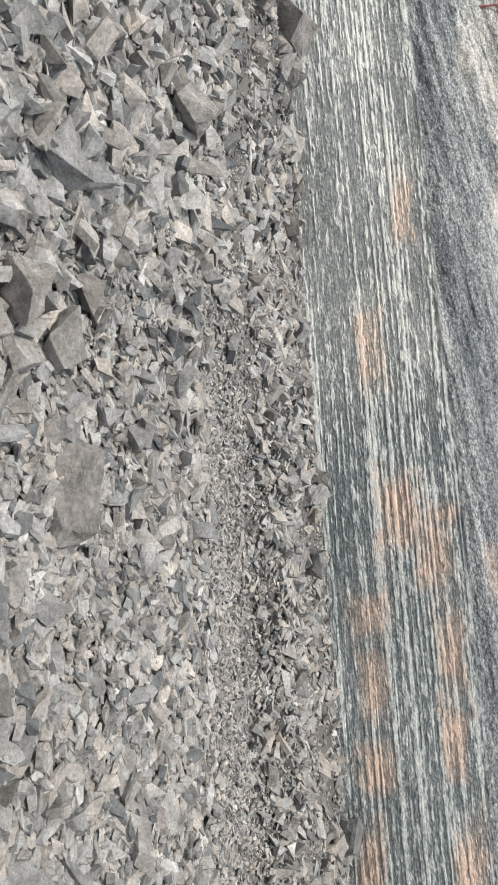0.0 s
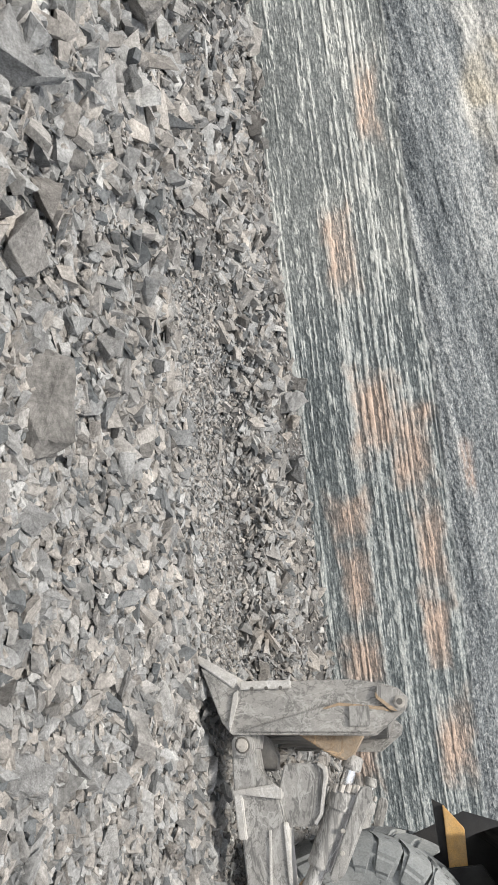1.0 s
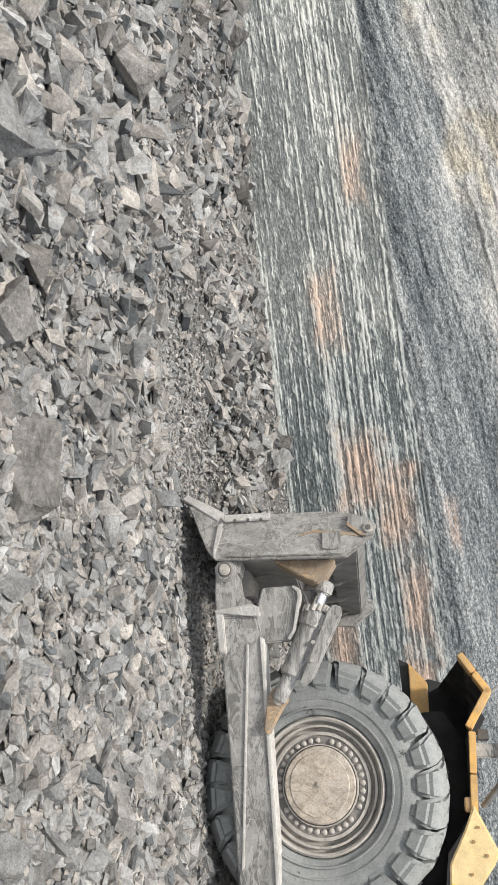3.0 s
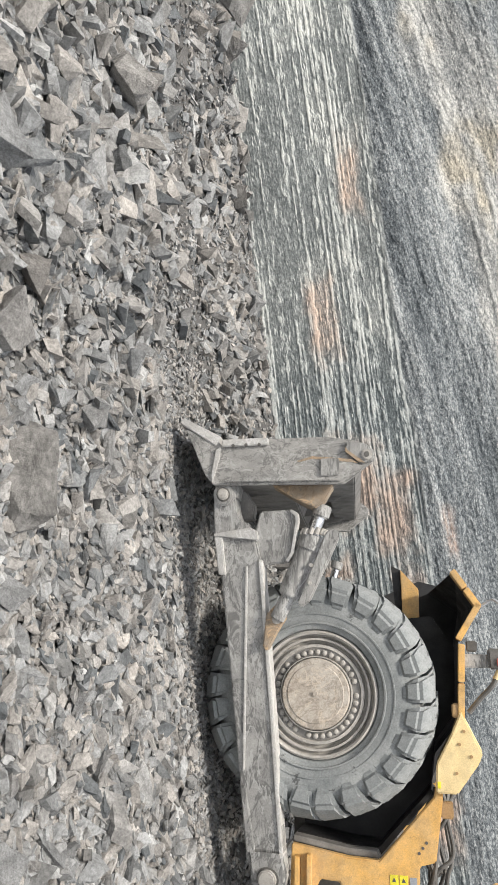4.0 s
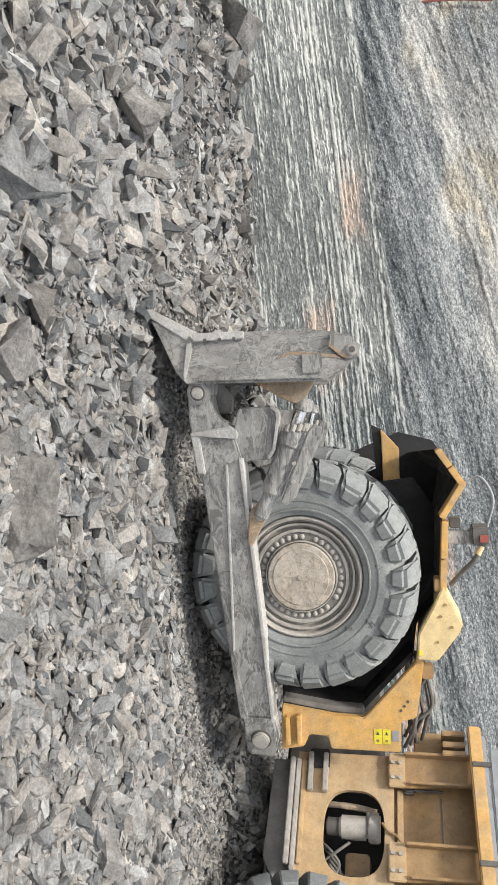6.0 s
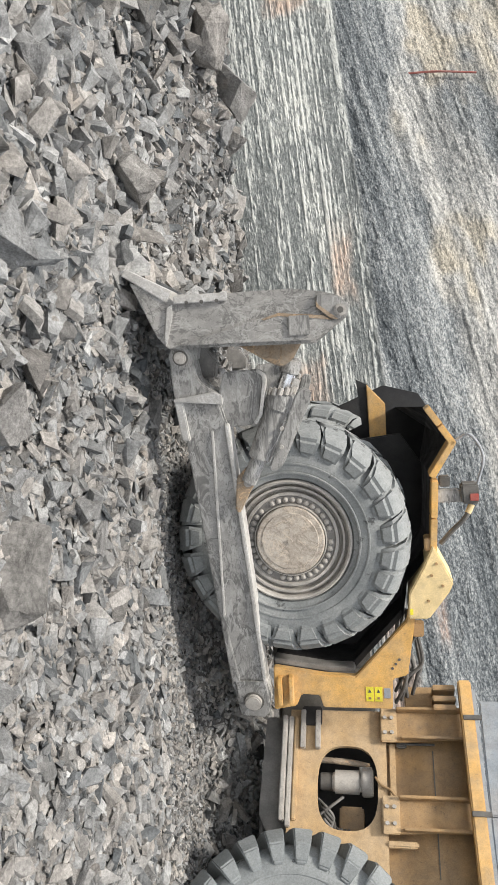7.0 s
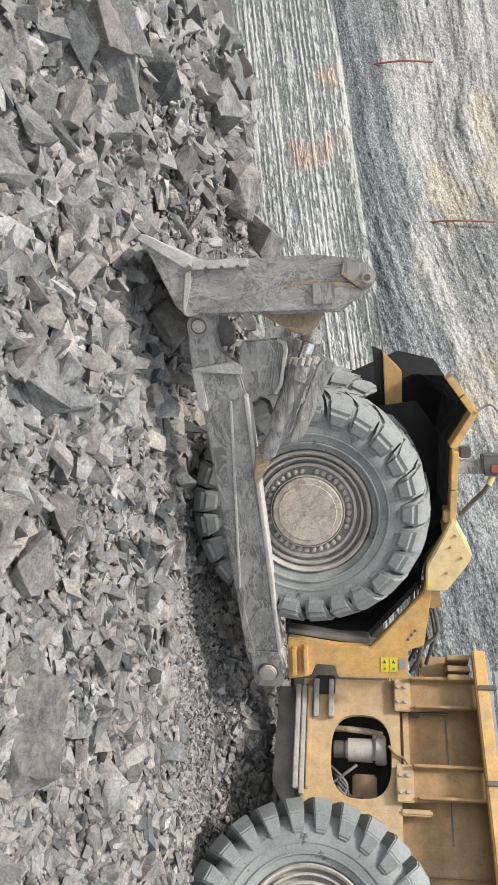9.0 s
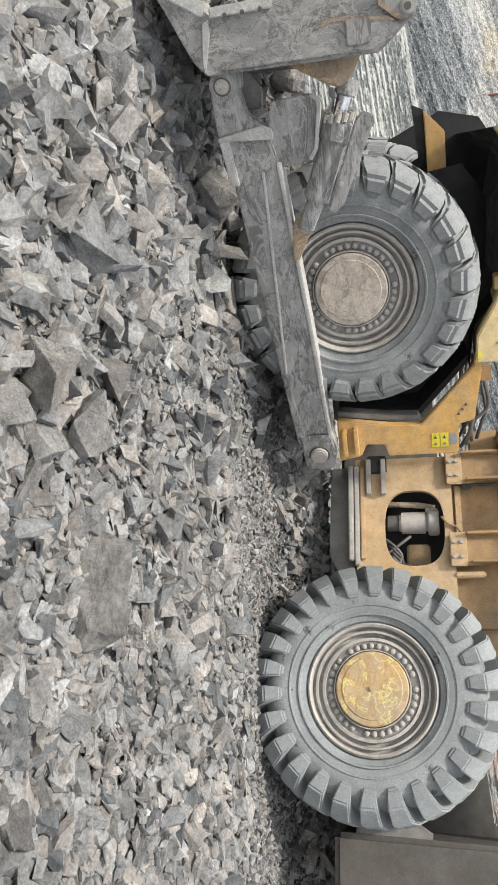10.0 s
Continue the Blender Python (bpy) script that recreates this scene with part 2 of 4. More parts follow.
def tube(points, r, bm=None, sides=8):
    """A hose along points, smoothed by a Catmull-Rom line."""
    own = bmesh.new()
    p = [Vector(q) for q in points]
    p = [p[0] * 2 - p[1], *p, p[-1] * 2 - p[-2]]
    line = []
    for i in range(1, len(p) - 2):
        for s in range(6):
            t = s / 6
            line.append(0.5 * (2 * p[i] + (p[i + 1] - p[i - 1]) * t + (2 * p[i - 1] - 5 * p[i] + 4 * p[i + 1] - p[i + 2]) * t * t + (3 * p[i] - p[i - 1] - 3 * p[i + 1] + p[i + 2]) * t ** 3))
    line.append(p[-2])
    rings = []
    for i, q in enumerate(line):
        d = (line[min(i + 1, len(line) - 1)] - line[max(i - 1, 0)]).normalized()
        rot = d.to_track_quat("Z", "Y")
        rings.append([own.verts.new(q + rot @ Vector((r * math.cos(2 * math.pi * k / sides), r * math.sin(2 * math.pi * k / sides), 0))) for k in range(sides)])
    for a, b in zip(rings, rings[1:]):
        for k in range(sides):
            own.faces.new((a[k], a[(k + 1) % sides], b[(k + 1) % sides], b[k]))
    own.faces.new(rings[0]), own.faces.new(rings[-1])
    return merged(bm, own)


def smoothstep(v):
    v = np.clip(v, 0, 1)
    return v * v * (3 - 2 * v)


# ---- ground ----
def ground_height(x, y):
    """The quarry floor: it climbs to the blasted heap, dips towards the viewer, and has wheel ruts."""
    x, y = np.asarray(x, float), np.asarray(y, float)
    z = 0.0 + 0.25 * smoothstep((1.3 - x) / 3.6) * smoothstep((9.5 - y) / 2.0 + 0.4) + 0.1 * smoothstep((y - 8.0) / 2.5)
    z = z - 0.16 * smoothstep((5.3 - y) / 1.3) * smoothstep((x + 2.4) / 2)
    z = z + 0.38 * smoothstep((-x - 3.0) / 2.6) * smoothstep((10.5 - y) / 2.0)
    z = z + 0.1 * smoothstep((y - 10.1) / 0.7)
    z = z + 0.30 * smoothstep(1 - np.abs(y - 8.15 + 0.05 * (x - 1.0) ** 2) / 0.6) * smoothstep((x + 2.2) / 1.2) * smoothstep((4.5 - x) / 2)
    return z


def rut_depth(x, y):
    """The compacted track along the arc that the machine drives."""
    line = 7.05 - 0.075 * (x - 1.3) ** 2
    return smoothstep(1 - np.abs(y - 0.15 - line) / 0.75) * smoothstep((x + 2.5) / 1.5)


def ground():
    near_x, near_y = np.linspace(-12, 9, 300), np.linspace(1.5, 11.6, 170)
    xs = np.concatenate([[-900, -300, -100, -40, -20, -15], near_x, [12, 18, 40, 100, 300, 900]])
    ys = np.concatenate([[-900, -300, -100, -40, -12, -4, -1], near_y, [13, 20, 100, 300, 900]])
    X, Y = np.meshgrid(xs, ys, indexing="ij")
    Z = ground_height(np.clip(X, -12, 9), np.clip(Y, 1.5, 11.6)) - 0.05 * rut_depth(X, Y)
    rng = np.random.default_rng(3)
    inside = (np.abs(X) < 13) & (Y > 1) & (Y < 11.7)
    Z = Z + inside * rng.normal(0, 0.008, X.shape)
    n, m = X.shape
    idx = np.arange(n * m).reshape(n, m)
    faces = np.stack([idx[:-1, :-1], idx[1:, :-1], idx[1:, 1:], idx[:-1, 1:]], -1).reshape(-1, 4)
    me = bpy.data.meshes.new("ground")
    me.from_pydata(np.stack([X, Y, Z], -1).reshape(-1, 3).tolist(), [], faces.tolist())
    me.materials.append(M_GROUND)
    for p in me.polygons:
        p.use_smooth = True
    tagged(new("ground", me), "grey quarry floor of compacted crushed stone dust", "ground", kind="structure")


ground()


# ---- the scraped rock wall ----
def fractal(x, y, seed, octaves=4, rough=0.55):
    """Value noise on arrays."""
    out, amp = np.zeros_like(x), 1.0
    for o in range(octaves):
        rng = np.random.default_rng(seed * 31 + o)
        table = rng.uniform(-1, 1, (256, 256))
        f = 2.0 ** o
        xi, yi = np.floor(x * f).astype(int), np.floor(y * f).astype(int)
        fx, fy = smoothstep(x * f - xi), smoothstep(y * f - yi)
        a, b = table[xi % 256, yi % 256], table[(xi + 1) % 256, yi % 256]
        c, d = table[xi % 256, (yi + 1) % 256], table[(xi + 1) % 256, (yi + 1) % 256]
        out += amp * (a * (1 - fx) * (1 - fy) + b * fx * (1 - fy) + c * (1 - fx) * fy + d * fx * fy)
        amp *= rough
    return out


STAINS = [(-2.4, 1.05, 0.55, 0.22), (-4.2, 1.72, 0.6, 0.16), (0.45, 1.72, 0.5, 0.26), (-0.1, 1.25, 0.5, 0.3), (1.3, 0.72, 0.3, 0.26), (2.25, 0.76, 0.4, 0.2), (3.3, 0.72, 0.35, 0.26),
          (1.85, 1.75, 0.6, 0.2), (4.4, 1.75, 0.6, 0.22), (4.4, 0.5, 0.5, 0.2), (-8.8, 1.45, 0.3, 0.4), (-10.3, 1.8, 0.25, 0.2), (3.0, 1.7, 0.45, 0.15), (0.9, 2.4, 0.4, 0.1)]
DUST = [(-3.1, 1.2, 0.22, 0.75), (-4.4, 1.65, 1.0, 0.35), (-5.3, 1.5, 0.7, 0.4), (-7.0, 1.2, 0.8, 0.5), (-2.3, 1.8, 0.5, 0.15), (-9.5, 1.1, 0.6, 0.6)]


def rock_wall():
    xs = np.concatenate([np.linspace(-60, -14, 40), np.linspace(-13.7, 7, 1000), np.linspace(7.4, 50, 40)])
    zs = np.concatenate([np.linspace(-0.4, 0.1, 8), np.linspace(0.11, 2.2, 235), np.linspace(2.212, 4.7, 150), np.linspace(4.75, 6.0, 14)])
    X, Z = np.meshgrid(xs, zs, indexing="ij")
    wavy = Z + 0.035 * fractal(X * 0.25, Z * 0.5, 4, 2)
    edge = 2.0 + 0.06 * fractal(X * 0.35, Z * 0.2, 8, 3)
    slate = smoothstep((Z - edge) / 0.10)
    # furrows about a hand apart, of uneven depth, broken along their length
    turn = wavy / 0.082 + 0.5 * fractal(X * 0.12, wavy * 3.0, 5, 2)
    saw = np.clip(0.46 + 0.24 * np.cos(2 * np.pi * turn) + 0.5 * fractal(X * 0.10, wavy * 17.0, 25, 2, 0.6), 0, 1)
    depth = np.clip(0.85 + 0.3 * fractal(X * 0.22, wavy * 5.0, 7, 3, 0.6), 0.5, 1.0)
    crumbs = fractal(X * 7.0, wavy * 22.0, 16, 3, 0.75)
    ridge = np.clip(saw ** 1.3 * depth + 0.34 * crumbs + 0.30 * fractal(X * 0.9, wavy * 30.0, 17, 2, 0.7), 0, 1)
    ridge = 0.62 * ridge + 0.38 * smoothstep((ridge - 0.22) / 0.42)
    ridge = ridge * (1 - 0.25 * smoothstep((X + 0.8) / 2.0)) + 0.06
    # beds of slate that climb along the wall, dying away in the darker striped rock
    flow = Z - 0.13 * np.clip(X, -9, 3) + 0.07 * fractal(X * 0.25, Z * 0.6, 18, 2)
    bedding = 0.5 + 0.42 * fractal(X * 0.35, flow * 5.0, 19, 4, 0.7)
    striped = smoothstep((X + 2.0) / 3.0)
    bedding = np.clip(bedding * (1 - 0.5 * striped) + 0.5 * striped * (0.22 + 0.5 * ridge) - 0.12 * smoothstep(1 - np.abs(flow - 2.95) / 0.22), 0, 1)
    lift = 2.62 + 0.012 * np.clip(X + 9, 0, 14) ** 1.9 + 0.22 * fractal(X * 0.5, Z * 0.7, 20, 4, 0.6)
    pale = smoothstep((Z - lift) / 0.22) * np.clip(0.85 + 0.9 * fractal(X * 0.6, flow * 1.3, 21, 4, 0.6), 0.05, 1)
    ochre = pale * smoothstep((fractal(X * 0.55, flow * 0.9, 22, 4, 0.6) - 0.2) / 0.5) * 0.5

    def patches(boxes, seed):
        out = np.zeros_like(X)
        rag = 0.35 * fractal(X * 2.2, Z * 3.0, seed, 4, 0.65)
        for x, z, a, b in boxes:
            d = np.maximum(np.abs(X - x) / a, np.abs(Z - z) / b)
            out = np.maximum(out, smoothstep((1.35 + rag - d) / 1.1))
        return out

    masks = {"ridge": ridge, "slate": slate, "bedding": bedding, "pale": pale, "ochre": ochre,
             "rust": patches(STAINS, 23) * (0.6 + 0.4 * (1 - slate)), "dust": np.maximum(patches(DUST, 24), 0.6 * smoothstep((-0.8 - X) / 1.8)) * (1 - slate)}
    coarse = fractal(X * 1.2 + Z * 0.8, flow * 2.4, 9, 5, 0.62) * 0.022 + (bedding - 0.5) * 0.03 + fractal(X * 8.0, flow * 11.0, 10, 3, 0.75) * 0.005
    Y = 11.0 - (1 - slate) * ridge * 0.014 - slate * (coarse + 0.01) + 0.14 * smoothstep((Z - edge) / 1.2) + 0.10 * fractal(X * 0.22, Z * 0.3, 11, 3)
    Y = Y + np.clip(Z - 2.3, 0, 9) * 0.16 + fractal(X * 9, Z * 11, 12, 3, 0.7) * 0.004
    Y = np.where(Z < 0, Y + 0.1, Y)
    n, m = X.shape
    idx = np.arange(n * m).reshape(n, m)
    faces = np.stack([idx[:-1, :-1], idx[1:, :-1], idx[1:, 1:], idx[:-1, 1:]], -1).reshape(-1, 4)
    verts = np.stack([X, Y, Z], -1).reshape(-1, 3)
    # the bench top behind the edge gives the wall its depth
    top = idx[:, -1]
    back = np.arange(n) + n * m
    verts = np.concatenate([verts, np.stack([xs, np.full(n, 60.0), np.full(n, 6.3)], -1)])
    faces = np.concatenate([faces, np.stack([top[:-1], top[1:], back[1:], back[:-1]], -1)])
    me = bpy.data.meshes.new("wall_quarry_face")
    me.from_pydata(verts.tolist(), [], faces.tolist())
    for name, values in masks.items():
        layer = me.attributes.new(name, "FLOAT", "POINT")
        layer.data.foreach_set("value", np.concatenate([values.ravel(), np.full(n, 0.5)]).astype(np.float32))
    me.materials.append(M_WALL)
    me.shade_flat()
    tagged(new("wall_quarry_face", me), "dark grey rock face scraped with horizontal tooth marks", "rock wall", kind="structure")


rock_wall()


def red_cord(x, z0, z1, y, lean):
    c = tagged(linked("marker_cord", tube([(x, y, z0), (x + lean * 0.5, y - 0.02, (z0 + z1) / 2), (x + lean, y + 0.06, z1)], 0.017, sides=6), M_CORD), "thin faded red cord hanging down the rock face", "cord", "cords on the rock face")
    return c


red_cord(-7.3, 2.85, 4.05, 11.28, 0.22)
red_cord(-10.6, 2.62, 3.6, 11.2, 0.2)


# ---- rocks ----
def hull(points):
    """The convex hull of some points, its nearly flat faces merged, as vertices and triangles."""
    bm = bmesh.new()
    for q in points:
        bm.verts.new(q)
    r = bmesh.ops.convex_hull(bm, input=bm.verts[:])
    bmesh.ops.delete(bm, geom=[g for g in r["geom_interior"] if isinstance(g, bmesh.types.BMVert)], context="VERTS")
    bmesh.ops.dissolve_limit(bm, angle_limit=radians(15), verts=bm.verts[:], edges=bm.edges[:])
    bmesh.ops.triangulate(bm, faces=bm.faces[:])
    bm.verts.index_update()
    v = np.array([q.co[:] for q in bm.verts])
    f = np.array([[w.index for w in g.verts] for g in bm.faces])
    bm.free()
    return v, f


def chunk(rng, flat=0.7, long=1.3, extra=2):
    """An angular block, about one across: a skewed box with corners broken off."""
    corners = np.array([(x, y, z) for x in (-1, 1) for y in (-1, 1) for z in (-1, 1)]) * 0.5
    pts = corners + rng.uniform(-0.27, 0.27, (8, 3))
    keep = rng.permutation(8)[: int(rng.integers(6, 9))]
    pts = np.concatenate([pts[keep], rng.uniform(-0.55, 0.55, (extra, 3))])
    return hull(pts * np.array([long, 1.0, flat]) * 0.66)


def flake(rng, flat=0.22, long=1.5):
    """A split sheet of slate: an uneven polygon with a flat top and slanting broken edges."""
    n = int(rng.integers(4, 7))
    a = np.sort((np.arange(n) + rng.uniform(-0.42, 0.42, n)) * 2 * np.pi / n)
    r = rng.uniform(0.36, 0.56, n)
    rim = np.stack([r * np.cos(a) * long, r * np.sin(a), np.zeros(n)], -1)
    top = rim * rng.uniform(0.72, 0.98, (n, 1)) + np.array([rng.uniform(-0.06, 0.06), rng.uniform(-0.06, 0.06), flat / 2])
    top[:, 2] += (rim[:, :2] @ rng.normal(0, 0.16, 2))
    low = rim * rng.uniform(0.85, 1.05, (n, 1)) - np.array([0, 0, flat / 2])
    return hull(np.concatenate([top, low]) * 0.8)


rock_rng = np.random.default_rng(11)
BLOCKS = [chunk(rock_rng, rock_rng.uniform(0.4, 0.85), 1.0 + 1.0 * rock_rng.uniform() ** 1.4, int(rock_rng.integers(3, 7))) for _ in range(60)]
FLAKES = [flake(rock_rng, rock_rng.uniform(0.12, 0.34), rock_rng.uniform(1.1, 2.3)) for _ in range(60)]
MIXED = BLOCKS[:36] + FLAKES[:30]
CHIPS = [chunk(rock_rng, rock_rng.uniform(0.35, 0.8), rock_rng.uniform(1.0, 1.9), 0) for _ in range(40)]


def rubble(name, label, places, sizes, lie=0.45, sink=0.15, seed=1, shapes=BLOCKS, lift=0.0):
    """Many stones in one mesh. places: x, y; lie: how far they tip out of the flat."""
    rng = np.random.default_rng(seed)
    vs, fs, start = [], [], 0
    zs = ground_height(places[:, 0], places[:, 1]) - 0.05 * rut_depth(places[:, 0], places[:, 1])
    kinds = rng.integers(0, len(shapes), len(places))
    yaw = rng.uniform(0, 6.283, len(places))
    tip, roll = rng.normal(0, lie, len(places)), rng.normal(0, lie, len(places))
    zs = zs + rng.uniform(0, 1, len(places)) * lift
    for i, (x, y) in enumerate(places):
        v, f = shapes[kinds[i]]
        m = np.array(Euler((tip[i], roll[i], yaw[i])).to_matrix())
        q = v @ m.T * sizes[i]
        q += (x, y, zs[i] - q[:, 2].min() - sink * sizes[i])
        vs.append(q)
        fs.append(f + start)
        start += len(v)
    V, T = np.concatenate(vs), np.concatenate(fs)
    me = bpy.data.meshes.new(name)
    me.vertices.add(len(V))
    me.vertices.foreach_set("co", V.astype(np.float32).ravel())
    me.loops.add(len(T) * 3)
    me.loops.foreach_set("vertex_index", T.astype(np.int32).ravel())
    me.polygons.add(len(T))
    me.polygons.foreach_set("loop_start", np.arange(0, len(T) * 3, 3, dtype=np.int32))
    me.update(calc_edges=True)
    me.shade_flat()
    me.materials.append(M_ROCK)
    return tagged(new(name, me), label, "rubble", kind="stuff")


def scatter(n, x0, x1, y0, y1, keep, seed):
    rng = np.random.default_rng(seed)
    p = np.stack([rng.uniform(x0, x1, n), rng.uniform(y0, y1, n)], -1)
    return p[rng.uniform(0, 1, n) < keep(p[:, 0], p[:, 1])]


def sizes_for(p, lo, hi, power, seed):
    u = np.random.default_rng(seed).uniform(0, 1, len(p))
    return lo + (hi - lo) * u ** power


clump = lambda x, y, s: 0.5 + 0.5 * np.clip(fractal(x * 0.9, y * 0.9, s, 3) * 1.4, -1, 1)  # noqa: E731
track = lambda x, y: smoothstep(1.35 - np.abs(y - 7.0 + 0.06 * (x - 1.3) ** 2) / 0.95) * smoothstep((x + 2.6) / 1.5)  # noqa: E731
platy = lambda x, y: smoothstep((x + 0.9 + 0.8 * fractal(x * 0.5, y * 0.5, 29, 2)) / 1.6)  # noqa: E731
bare = lambda x, y: 1 - 0.94 * track(x, y)  # noqa: E731
p = scatter(46000, -7.5, 5.5, 2.8, 10.9, lambda x, y: (0.65 + 0.35 * track(x, y)) * (1 - 0.7 * platy(x, y) * bare(x, y) * smoothstep((6.6 - y) / 0.6)), 21)
rubble("fine_gravel", "fine grey crushed gravel between the stones", p, sizes_for(p, 0.015, 0.05, 1.4, 22), 0.5, 0.15, 23, CHIPS)
p = scatter(38000, -6.5, 5.0, 2.8, 6.9, lambda x, y: (0.35 + 0.65 * clump(x, y, 24)) * bare(x, y) * (1 - 0.45 * platy(x, y)), 25)
rubble("small_rubble", "small angular grey slate rubble on the quarry floor", p, sizes_for(p, 0.03, 0.075, 1.6, 26), 0.4, 0.25, 27, MIXED)
p = scatter(34000, -2.5, 5.0, 2.8, 6.4, lambda x, y: platy(x, y) * (0.6 + 0.4 * clump(x, y, 28)) * bare(x, y), 29)
rubble("slate_flakes", "flat split grey slate flakes lying over each other", p, sizes_for(p, 0.055, 0.18, 2.3, 30), 0.2, 0.2, 31, FLAKES, 0.06)
p = scatter(46000, -7.5, 4.5, 2.8, 6.9, lambda x, y: (1 - 0.85 * platy(x, y)) * (0.15 + 0.85 * clump(x, y, 32)) * bare(x, y), 33)
rubble("block_rubble", "loose angular grey slate blocks on the quarry floor", p, sizes_for(p, 0.035, 0.21, 4.6, 34), 0.38, 0.25, 35, MIXED, 0.03)
p = scatter(19000, -8.5, 6.0, 7.4, 10.9, lambda x, y: (0.2 + 0.8 * clump(x, y, 34)) * bare(x, y), 35)
rubble("far_rubble", "loose angular grey slate rubble along the rock wall", p, sizes_for(p, 0.035, 0.19, 2.8, 36), 0.4, 0.25, 37, MIXED)
p = scatter(7000, -2.0, 4.6, 7.5, 8.7, lambda x, y: smoothstep(1.2 - np.abs(y - 8.1 + 0.05 * (x - 1.0) ** 2) / 0.45), 38)
rubble("windrow_rubble", "grey slate rubble heaped in a ridge between the wheel tracks", p, sizes_for(p, 0.04, 0.15, 2.6, 39), 0.5, 0.2, 40, MIXED, 0.04)
p = scatter(24000, -2.6, 5.2, 5.2, 8.3, lambda x, y: 0.15 + 0.85 * track(x, y), 41)
rubble("track_gravel", "crushed grey gravel packed along the driven strip", p, sizes_for(p, 0.022, 0.06, 2.0, 42), 0.4, 0.2, 43, CHIPS)


def hewn(rng, size, flat=None, long=None, sheet=False):
    """A larger stone with bevelled breaks and split layers."""
    v, _ = flake(rng, rng.uniform(0.12, 0.24), rng.uniform(1.2, 2.1)) if sheet else chunk(rng, flat or rng.uniform(0.45, 0.85), long or rng.uniform(1.0, 1.6), 4)
    bm = bmesh.new()
    for q in v * size:
        bm.verts.new(q)
    r = bmesh.ops.convex_hull(bm, input=bm.verts[:])
    bmesh.ops.delete(bm, geom=[g for g in r["geom_interior"] if isinstance(g, bmesh.types.BMVert)], context="VERTS")
    bmesh.ops.dissolve_limit(bm, angle_limit=radians(16), verts=bm.verts[:], edges=bm.edges[:])
    bmesh.ops.bevel(bm, geom=bm.edges[:], offset=0.010 * size, segments=1, affect="EDGES", clamp_overlap=True)
    bmesh.ops.triangulate(bm, faces=bm.faces[:])
    for _ in range(2):
        bmesh.ops.subdivide_edges(bm, edges=[e for e in bm.edges if e.calc_length() > 0.12 * size], cuts=1)
        bmesh.ops.triangulate(bm, faces=[f for f in bm.faces if len(f.verts) > 3])
    for q in bm.verts:
        s_ = q.co / size
        layer = abs((s_.z * 6.0 + 0.6 * noise.noise(s_ * 1.5)) % 1.0 - 0.5)
        q.co += q.co.normalized() * size * (0.06 * noise.noise(s_ * 3.0 + Vector((9, 2, 0))) + 0.045 * noise.noise(s_ * 8.0) - 0.03 * layer)
    me = bpy.data.meshes.new("stone")
    bm.to_mesh(me)
    bm.free()
    me.materials.append(M_BOULDER)
    return me


